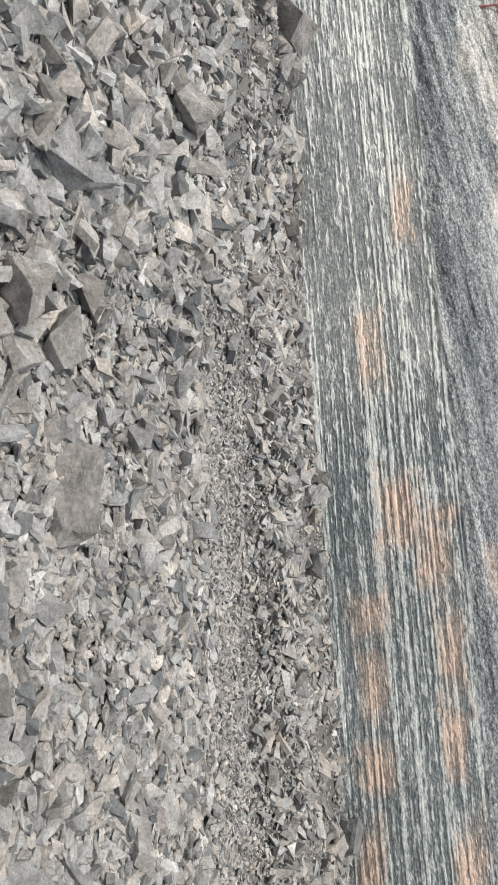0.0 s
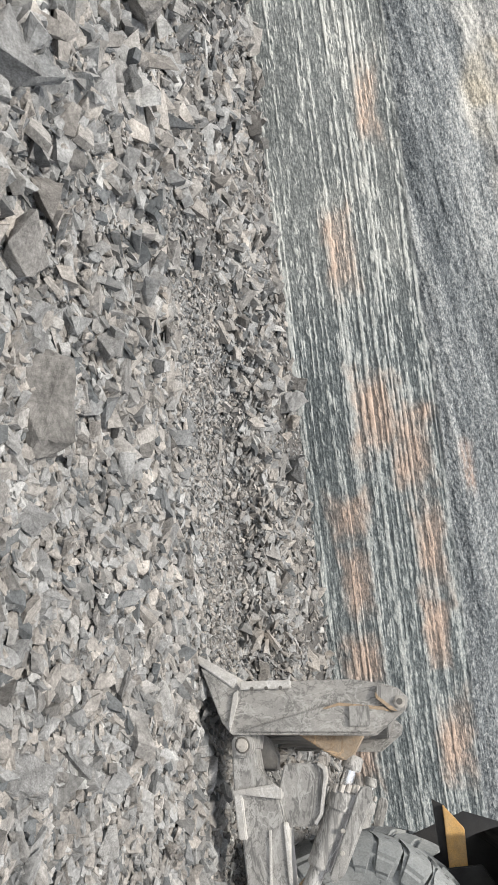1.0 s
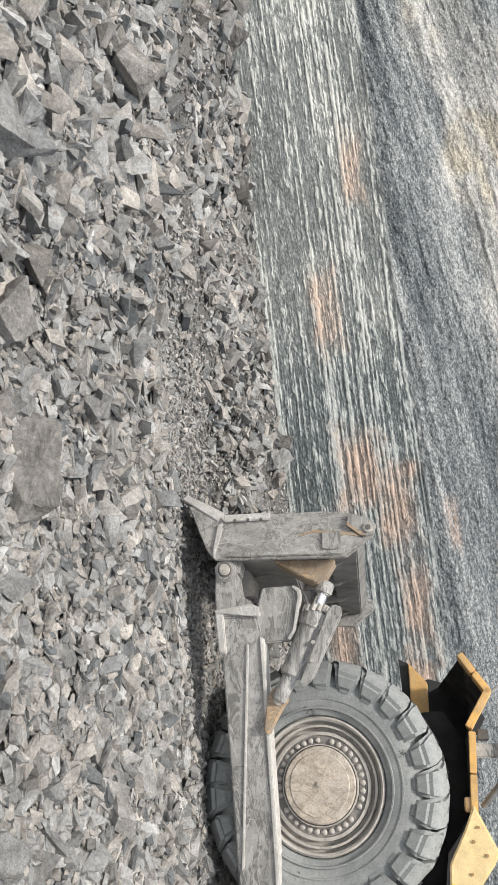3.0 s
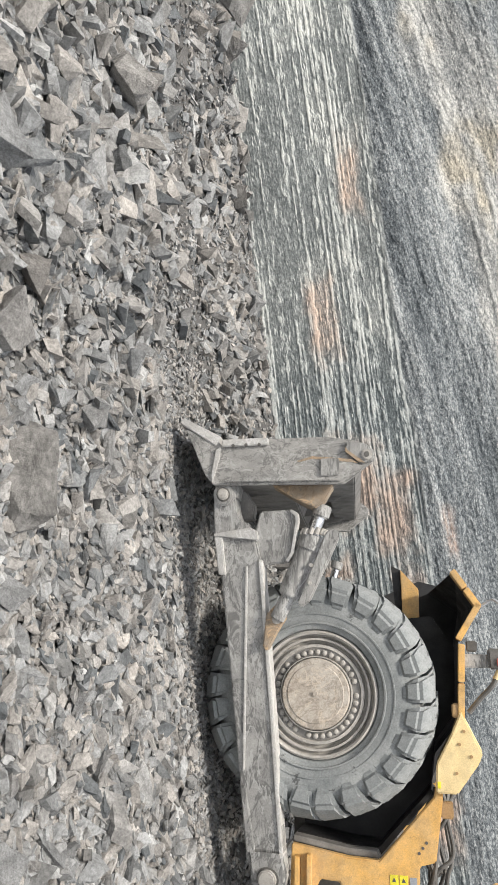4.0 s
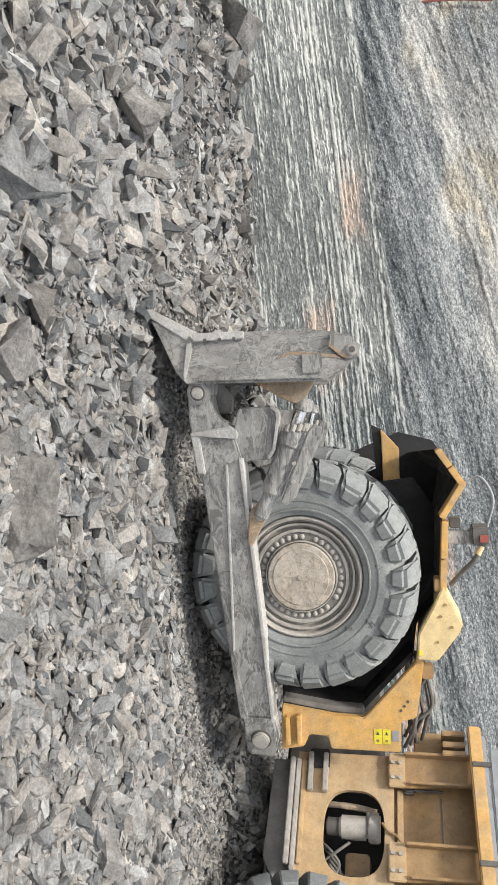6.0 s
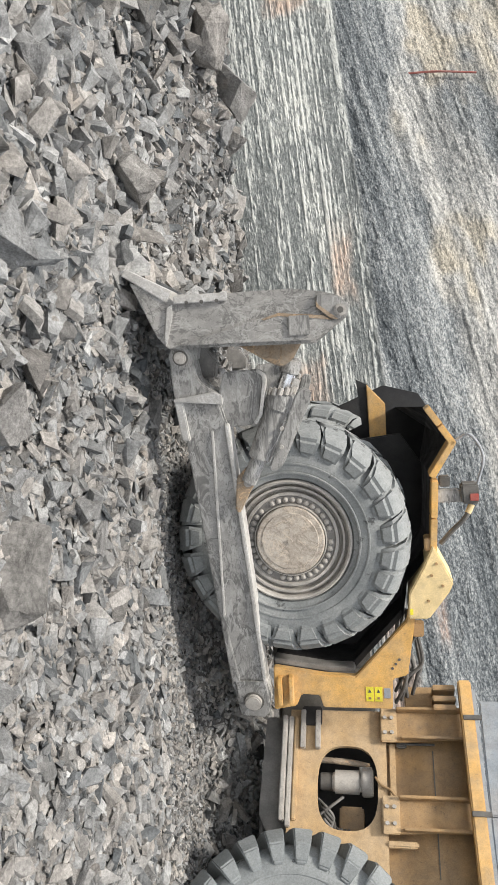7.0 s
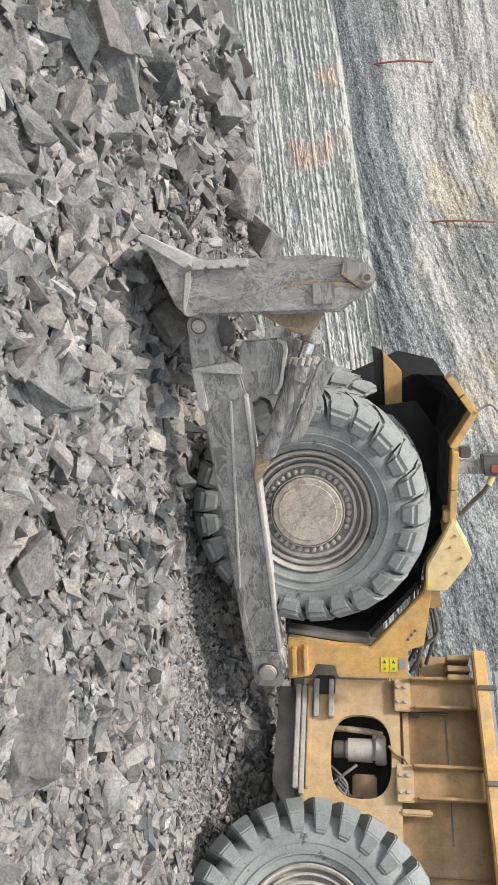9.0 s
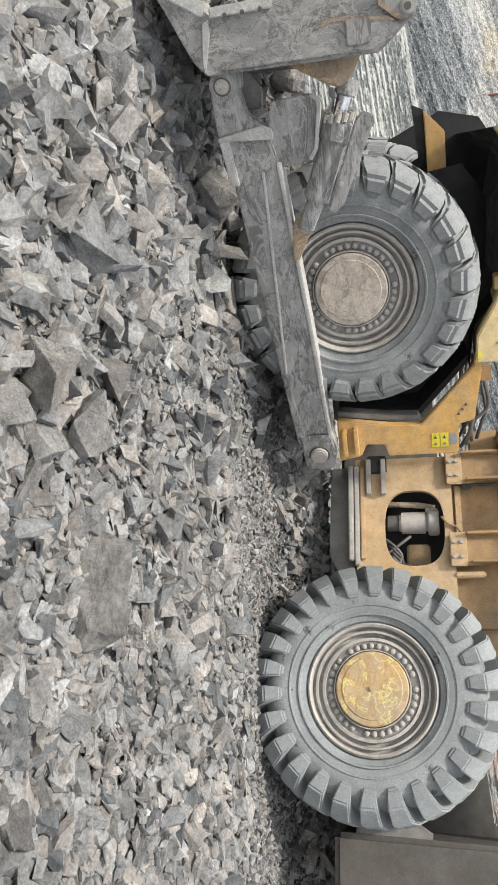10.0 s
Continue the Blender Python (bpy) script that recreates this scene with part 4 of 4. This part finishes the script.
# -- front half: frame, fender, tank
def front_body():
    fitted("front_frame", plate([(0.85, -0.35), (0.85, 0.2), (0.6, 0.45), (-1.5, 0.6), (-1.5, -0.35)], -0.95, -WIDE + 0.95, 0.02), M_DARK, "dark greasy front frame")
    # the dark of the wheel well is put into its colour
    fitted("wheel_well", plate([(0.6, -0.1), (0.72, 0.95), (0.4, 1.16), (-0.3, 1.12), (-1.2, 0.7), (-1.25, -0.15)], -1.36, -1.42, 0.01), M_BLACK, "inner wheel well, black with painted shade")
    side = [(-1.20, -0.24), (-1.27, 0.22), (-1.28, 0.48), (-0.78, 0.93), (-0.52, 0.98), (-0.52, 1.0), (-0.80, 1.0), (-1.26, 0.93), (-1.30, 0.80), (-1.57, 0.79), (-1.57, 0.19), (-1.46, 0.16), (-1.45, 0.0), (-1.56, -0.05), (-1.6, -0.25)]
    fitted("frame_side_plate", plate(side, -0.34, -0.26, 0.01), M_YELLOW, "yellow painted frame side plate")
    fitted("arch_ledge", plate([(-1.20, -0.24), (-1.27, 0.22), (-1.28, 0.48), (-1.23, 0.46), (-1.22, 0.22), (-1.15, -0.24)], -0.345, -0.48, 0.006), M_MUD_SHADE, "dust-covered ledge behind the wheel")
    # deep part of the ledge, blackened to stand for shade
    fitted("arch_liner", plate([(-1.20, -0.24), (-1.27, 0.22), (-1.28, 0.48), (-0.78, 0.93), (-0.75, 0.90), (-1.23, 0.46), (-1.22, 0.22), (-1.15, -0.24)], -0.484, -0.90, 0.004), M_BLACK, "deep part of the wheel arch ledge, black with painted shade")
    # added sheet that closes the gaps in the arch with painted shade
    fitted("arch_back", plate([(-1.20, -0.24), (-1.26, 0.48), (-0.78, 0.90), (-0.40, 0.92), (-0.40, -0.24)], -0.905, -0.94, 0.004), M_BLACK, "added sheet that closes the wheel arch, black as shade")
    fitted("rib", block(-1.52, -1.28, -0.26, -0.17, -0.20, -0.16, 0.006), M_YELLOW)
    fitted("rib", block(-1.52, -1.26, -0.26, -0.17, -0.10, -0.065, 0.006), M_YELLOW)
    for x0, x1 in ((0.565, 0.63), (0.64, 0.705)):
        fitted("warning_sticker", block(-1.50, -1.37, -0.259, -0.255, x0, x1, 0), M_DECAL, "small yellow warning sticker")
        fitted("sticker_sign", plate([(-1.42, x0 + 0.018), (-1.42, x1 - 0.018), (-1.39, (x0 + x1) / 2)], -0.256, -0.252, 0), M_DARK)
        fitted("sticker_sign", block(-1.48, -1.46, -0.256, -0.252, x0 + 0.022, x1 - 0.022, 0), M_BROWN)
    fitted("grey_sticker", block(-1.47, -1.38, -0.259, -0.255, 0.72, 0.775, 0), M_GREY_DECAL, "small grey plate")
    for x, z in ((-1.2, 0.80), (-1.16, 0.83), (-1.12, 0.86)):
        fitted("plug", rod((x, -0.27, z), (x, -0.255, z), 0.012, sides=10), M_DARK)
    # fender: inner sheet with the arch's shade painted black, and a yellow lip
    inner = [(1.15, 0.80), (1.05, 1.17), (0.75, 1.36), (0.45, 1.18), (-0.17, 1.17), (-0.45, 0.95), (-0.8, 0.9), (-0.6, 0.2), (0.9, 0.2)]
    outline = [(1.05, 1.17), (0.75, 1.36), (0.45, 1.18), (-0.17, 1.17), (-0.45, 0.95), (-0.8, 0.9)]
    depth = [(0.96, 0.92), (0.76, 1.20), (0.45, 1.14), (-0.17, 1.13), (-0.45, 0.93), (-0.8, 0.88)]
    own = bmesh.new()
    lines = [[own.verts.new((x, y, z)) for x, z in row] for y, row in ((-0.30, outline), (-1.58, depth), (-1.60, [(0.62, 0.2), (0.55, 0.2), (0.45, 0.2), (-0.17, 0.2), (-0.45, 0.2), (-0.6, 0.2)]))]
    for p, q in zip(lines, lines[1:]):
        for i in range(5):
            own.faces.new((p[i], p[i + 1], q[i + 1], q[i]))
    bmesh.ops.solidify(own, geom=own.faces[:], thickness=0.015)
    fitted("fender_sheet", own, M_BLACK, "fender inner sheet, black with painted shade")
    for a, b in (((1.06, 1.175), (0.915, 1.275)), ((0.905, 1.28), (0.75, 1.385)), ((0.75, 1.385), (0.45, 1.20)), ((0.43, 1.23), (0.12, 1.215)), ((0.11, 1.215), (-0.19, 1.20))):
        n = Vector((a[1] - b[1], b[0] - a[0])).normalized() * 0.055
        if n.y > 0:
            n = -n
        fitted("fender_lip", plate([a, b, (b[0] + n.x, b[1] + n.y), (a[0] + n.x, a[1] + n.y)], -0.22, -0.46, 0.006), M_YELLOW, "yellow fender edge strip")
    fitted("fender_step", block(-0.16, -0.05, -0.23, -0.40, 1.10, 1.16, 0.01), M_BROWN)
    fitted("fender_flap", plate([(1.20, 0.64), (1.00, 0.82), (0.52, 0.82), (0.54, 0.66)], -1.62, -1.54, 0.008), M_YELLOW, "yellow front fender flap")
    # black sheet added as the dark shade below the flap
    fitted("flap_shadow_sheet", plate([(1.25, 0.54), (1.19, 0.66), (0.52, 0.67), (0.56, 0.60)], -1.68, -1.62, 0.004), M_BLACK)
    # tank box behind the fender
    tank = [(-0.10, 1.17), (-0.42, 1.33), (-0.50, 1.30), (-0.74, 1.12), (-0.74, 0.95), (-0.52, 0.96), (-0.30, 1.08)]
    fitted("tank_box", plate(tank, -0.62, -0.2, 0.012), M_TANK, "pale yellow tank box with rounded edges")
    for x, z in ((-0.26, 1.19), (-0.45, 1.24), (-0.58, 1.12), (-0.36, 1.15)):
        fitted("box_bolt", rod((x, -0.2, z), (x, -0.19, z), 0.012, sides=10), M_BROWN)
    fitted("box_sticker", block(-0.70, -0.65, -0.199, -0.195, 0.965, 0.99, 0), M_DECAL)
    # work light on its arm, with hoses
    fitted("light_arm", block(0.24, 0.35, -0.36, -0.28, 1.18, 1.48, 0.01), M_STEEL, "grey lamp arm")
    fitted("work_lamp", plate([(0.40, 1.41), (0.40, 1.55), (0.23, 1.56), (0.23, 1.42)], -0.40, -0.24, 0.015), M_DARK, "dark work lamp housing")
    fitted("lamp_reflector", block(0.26, 0.32, -0.24, -0.225, 1.48, 1.55, 0.004), M_RED, "red reflector")
    fitted("junction_box", block(0.37, 0.46, -0.40, -0.30, 1.24, 1.33, 0.01), M_DARK)
    fitted("hose", tube([(0.26, -0.3, 1.51), (0.12, -0.28, 1.45), (0.0, -0.3, 1.34), (-0.12, -0.32, 1.24)], 0.022), M_DARK, "black rubber hose", True)
    fitted("hose_fitting", rod((0.22, -0.29, 1.50), (0.15, -0.28, 1.465), 0.026, sides=12), M_TANK, "", True)
    fitted("cable", tube([(0.75, -0.35, 1.38), (0.80, -0.32, 1.50), (0.62, -0.3, 1.60), (0.38, -0.32, 1.55)], 0.012), M_GREY_DECAL, "thin grey cable", True)
    rng = random.Random(5)
    for i in range(7):
        z = 0.86 + 0.05 * (i % 4)
        y = -0.40 - 0.06 * i
        fitted("hinge_hose", tube([(-0.72 - 0.02 * i, y, z + 0.08), (-0.95, y + rng.uniform(-0.05, 0.05), z + rng.uniform(-0.04, 0.12)), (-1.15 - 0.05 * i, y, z + rng.uniform(-0.06, 0.12)), (-1.40, y, z + rng.uniform(-0.05, 0.05)), (-1.62, y - 0.1, z - 0.04)], 0.017), M_DARK, "", True)
    fitted("hose_clamp", block(-0.95, -0.82, -0.42, -0.34, 0.98, 1.08, 0.01), M_BROWN)
    # mirrored far side of the body
    fitted("far_side_plate", plate(side, -WIDE + 0.34, -WIDE + 0.26, 0.01), M_YELLOW, "yellow painted frame side plate")
    fitted("far_fender", plate(inner, -WIDE + 0.46, -WIDE + 0.50, 0.004), M_BLACK)
    fitted("hood", plate([(0.8, 1.08), (0.5, 1.10), (-0.5, 1.08), (-0.9, 0.9), (-0.9, 0.5), (0.7, 0.5)], -1.70, -WIDE + 0.9, 0.03), M_DARK, "dark front deck")


front_body()


# -- rear half
def rear_body():
    sp = BASE @ REAR @ Matrix.Diagonal((1, 1, 1.12, 1))

    def fit(name, bm, mat, label="", smooth=False):
        return fitted(name, bm, mat, label, smooth, sp)

    # side wall with the rounded service opening cut through it
    cx, cz, ru, rw = 1.43, 0.335, 0.35, 0.235
    hole = []
    for i in range(40):
        a = 2 * math.pi * i / 40
        c, s = math.cos(a), math.sin(a)
        k = 0.72
        hole.append((cx + ru * math.copysign(abs(c) ** k, c), cz + rw * math.copysign(abs(s) ** k, s)))
    outer = []
    x0, x1, z0, z1 = 0.35, 2.10, -0.13, 0.64
    for x, z in hole:
        dx, dz = x - cx, z - cz
        t = min((x1 - cx) / dx if dx > 1e-6 else ((x0 - cx) / dx if dx < -1e-6 else 9e9), (z1 - cz) / dz if dz > 1e-6 else ((z0 - cz) / dz if dz < -1e-6 else 9e9))
        outer.append((cx + dx * t, cz + dz * t))
    bm = bmesh.new()
    layers = []
    for y in (-0.45, -0.50):
        layers.append(([bm.verts.new((x, y, z)) for x, z in outer], [bm.verts.new((x, y, z)) for x, z in hole]))
    n = len(hole)
    for i in range(n):
        j = (i + 1) % n
        for o, h in layers:
            bm.faces.new((o[i], o[j], h[j], h[i]))
        bm.faces.new((layers[0][1][i], layers[0][1][j], layers[1][1][j], layers[1][1][i]))
        bm.faces.new((layers[0][0][i], layers[0][0][j], layers[1][0][j], layers[1][0][i]))
    for corner in ((x0, z0), (x1, z0), (x1, z1), (x0, z1)):
        for o, h in layers:
            near = min(o, key=lambda v: abs(v.co.x - corner[0]) + abs(v.co.z - corner[1]))
            near.co.x, near.co.z = corner
    fit("rear_side_wall", bm, M_PALE, "faded tan rear side wall with a rounded service opening")
    # near-black back plate carries the shade behind the service opening
    fit("engine_bay", plate([(1.95, -0.2), (1.95, 0.6), (0.9, 0.6), (0.9, -0.2)], -1.0, -1.05, 0), M_BLACK, "engine bay, dark with painted shade")
    fit("rear_core", plate([(2.0, -0.30), (2.0, 0.6), (-2.2, 0.9), (-2.2, -0.40), (0.9, -0.30)], -1.06, -WIDE + 0.55, 0.02), M_DARK, "dark rear frame")
    fit("filter_canister", rod((1.52, -0.62, 0.21), (1.52, -0.62, 0.44), 0.10, bevel=0.02, sides=28), M_DUSTY, "dusty metal filter canister", True)
    fit("filter_head", rod((1.52, -0.62, 0.44), (1.52, -0.62, 0.53), 0.12, bevel=0.01), M_DUSTY, "", True)
    fit("filter_foot", rod((1.52, -0.62, 0.11), (1.52, -0.62, 0.21), 0.075, bevel=0.01), M_DARK, "", True)
    fit("brass_pipe", tube([(1.70, -0.6, 0.06), (1.69, -0.58, 0.2), (1.68, -0.6, 0.38), (1.66, -0.62, 0.5)], 0.028), M_RUST, "", True)
    fit("engine_block", block(1.05, 1.34, -0.95, -0.7, 0.26, 0.45, 0.015), M_BROWN, "brown engine housing")
    for i in range(6):
        z = 0.12 + 0.02 * i
        fit("engine_hose", tube([(1.38 - 0.05 * i, -0.62, 0.08 + 0.02 * i), (1.30 - 0.04 * i, -0.57, 0.16), (1.22 - 0.03 * i, -0.62, 0.22), (1.12, -0.6, 0.2 + 0.03 * i)], 0.012), M_DARK if i % 3 else M_MUD_SHADE, "", True)
    fit("engine_strut", rod((1.38, -0.56, 0.30), (1.20, -0.58, 0.08), 0.012, sides=10), M_MUD_SHADE)
    for z, s in ((0.44, 0.03), (0.47, 0.025), (0.5, 0.035)):
        fit("engine_fitting", rod((1.40 + s, -0.58, z), (1.64, -0.58, z), s * 0.6, sides=10), M_DUSTY, "", True)
    fit("wire", tube([(1.52, -0.44, 0.55), (1.45, -0.43, 0.60), (1.42, -0.43, 0.66), (1.36, -0.43, 0.70)], 0.01), M_BROWN, "", True)
    # lower rails, uprights and step brackets
    for z0_, z1_, x0_, y in ((-0.185, -0.145, 1.12, -0.36), (-0.138, -0.10, 1.08, -0.39), (-0.093, -0.055, 1.14, -0.41)):
        fit("lower_rail", block(x0_, 2.02, -0.45, y, z0_, z1_, 0.008), M_PALE if z0_ > -0.1 else M_DUSTY, "dusty horizontal frame rail")
    for z in (-0.06, 0.06):
        fit("step_upright", block(1.74, 2.08, -0.45, -0.38, z + 0.02, z + 0.06, 0.006), M_DUSTY)
    # raised block, painted black as the shade of a step opening
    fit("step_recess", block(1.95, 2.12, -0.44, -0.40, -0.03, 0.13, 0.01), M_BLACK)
    fit("belly_plate", plate([(2.05, -0.14), (2.05, -0.34), (1.2, -0.36), (0.75, -0.14)], -0.52, -0.56, 0.01), M_MUD_SHADE, "mud-spattered belly plate")
    fit("belly_floor", plate([(2.0, -0.32), (2.0, -0.35), (0.6, -0.35), (0.6, -0.32)], -0.56, -WIDE + 0.6, 0.01), M_DARK)
    fit("hinge_block", block(2.05, 2.75, -0.95, -WIDE + 0.95, -0.3, 0.55, 0.03), M_DARK, "dark steering hinge between the frames")
    # deck brackets
    for xa in (1.97, 1.22):
        fit("deck_bracket", plate([(xa + 0.13, 0.60), (xa - 0.15, 0.60), (xa - 0.15, 0.76), (xa - 0.10, 1.28), (xa + 0.12, 1.28)], -0.45, -0.41, 0.006), M_BROWN, "brown steel deck bracket")
        fit("bracket_foot", block(xa - 0.16, xa + 0.14, -0.415, -0.385, 0.60, 0.73, 0.008), M_PALE)
        fit("bracket_web", block(xa + 0.11, xa + 0.135, -0.41, -0.33, 0.73, 1.28, 0.004), M_BROWN)
        fit("bracket_web", block(xa - 0.135, xa - 0.11, -0.41, -0.35, 0.76, 1.26, 0.004), M_BROWN)
        for dx in (-0.08, 0.05):
            for z in (0.635, 0.69):
                fit("bracket_bolt", rod((xa + dx, -0.39, z), (xa + dx, -0.365, z), 0.016, sides=8), M_DUSTY)
    fit("rear_side_panel", block(0.55, 2.08, -0.62, -0.57, 0.60, 1.32, 0.01), M_BROWN, "brown recessed engine panel")
    fit("panel_strip", block(1.26, 1.84, -0.57, -0.53, 0.66, 0.71, 0.006), M_PALE)
    fit("panel_seam", block(0.78, 1.80, -0.572, -0.562, 1.0, 1.008, 0), M_DARK)
    fit("panel_bar", block(0.97, 1.02, -0.5, -0.43, 0.63, 0.86, 0.012), M_PALE)
    fit("panel_latch", block(1.80, 1.86, -0.55, -0.5, 0.72, 0.80, 0.01), M_DARK)
    fit("panel_rod", rod((1.83, -0.5, 0.8), (1.83, -0.5, 1.02), 0.012, sides=8), M_DARK)
    fit("rail_top", plate([(2.32, 1.22), (2.32, 1.32), (0.2, 1.36), (0.2, 1.26)], -0.35, -0.22, 0.012), M_YELLOW, "yellow deck edge rail")
    fit("deck", plate([(2.30, 1.30), (2.30, 1.36), (0.2, 1.40), (0.2, 1.34)], -0.36, -WIDE + 0.3, 0.01), M_GLASS, "dusty grey steel deck plates")
    for x0_, x1_ in ((1.235, 2.20), (0.2, 1.225)):
        fit("cab_side_panel", block(x0_, x1_, -0.40, -0.46, 1.385, 1.90, 0.012), M_GLASS, "dusty blue-grey side panel above the deck rail")
    for x in (1.98, 1.2):
        fit("deck_clip", block(x - 0.02, x + 0.02, -0.23, -0.2, 1.24, 1.38, 0.004), M_DARK)
    for x in (2.28, 2.18, 2.10):
        fit("deck_lug", block(x - 0.025, x + 0.025, -0.5, -0.3, 1.02, 1.2, 0.008), M_BROWN)
    fit("deck_support", block(2.06, 2.36, -0.62, -0.5, 0.80, 1.06, 0.01), M_BROWN)
    fit("rear_panel", plate([(0.60, 0.60), (0.60, 1.33), (-2.0, 1.36), (-2.0, 0.9), (0.3, 0.9)], -0.66, -0.62, 0.01), M_BROWN)
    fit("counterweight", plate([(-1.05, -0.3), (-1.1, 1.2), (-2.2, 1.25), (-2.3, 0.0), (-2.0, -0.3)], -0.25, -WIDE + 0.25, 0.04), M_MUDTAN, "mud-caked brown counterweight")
    fit("rear_belly", plate([(-0.75, -0.1), (-1.2, 0.55), (-1.3, -0.2)], -0.3, -0.9, 0.02), M_MUD_SHADE)


rear_body()


# ---- the things that move ----
# seconds, then the near front hub: x, y, z, turn towards the viewer, nose up (degrees)
DRIVE = [
    (0.0, 5.30, 5.28, 0.985, -23.0, 1.2), (0.5, 4.690, 5.600, 0.985, -23.7, 1.2), (1, 4.246, 5.890, 0.992, -24.9, 1.3), (1.5, 3.779, 6.084, 0.980, -25.7, 1.7),
    (2, 3.318, 6.288, 0.960, -26.0, 2.0), (2.5, 2.942, 6.432, 0.948, -24.9, 2.9), (4, 1.851, 6.890, 1.005, -11.1, 5.8),
    (4.5, 1.611, 6.927, 1.014, -6.8, 6.8), (5, 1.400, 6.945, 1.045, -1.5, 6.8), (5.5, 1.060, 6.913, 1.030, 3.3, 6.1),
    (7, -0.164, 6.715, 1.140, 16.4, 5.8), (7.5, -0.483, 6.635, 1.135, 19.6, 6.0), (8, -0.827, 6.578, 1.193, 23.1, 6.7),
    (8.5, -1.160, 6.520, 1.227, 25.9, 7.3), (9, -1.551, 6.450, 1.257, 28.8, 7.3), (9.5, -1.929, 6.351, 1.280, 32.0, 6.9), (10, -2.294, 6.220, 1.266, 37.0, 6.7),
]


def motions():
    hub = [(t, pose(x, y, z, 0, -nose, 180 + turn)) for t, x, y, z, turn, nose in DRIVE]
    walk(dozer, [(t, m @ BASE.inverted()) for t, m in hub])
    # the wheels roll by the way that the hub has gone
    gone, way = [0.0], 0.0
    for a, b in zip(DRIVE, DRIVE[1:]):
        way += math.hypot(b[1] - a[1], b[2] - a[2])
        gone.append(way)
    for i, (w, m) in enumerate(wheels):
        sign = 1 if i < 2 else -1
        walk(w, [(row[0], m @ pose(0, 0, 0, 0, sign * math.degrees(g / 1.0), 0)) for row, g in zip(DRIVE, gone)])


motions()
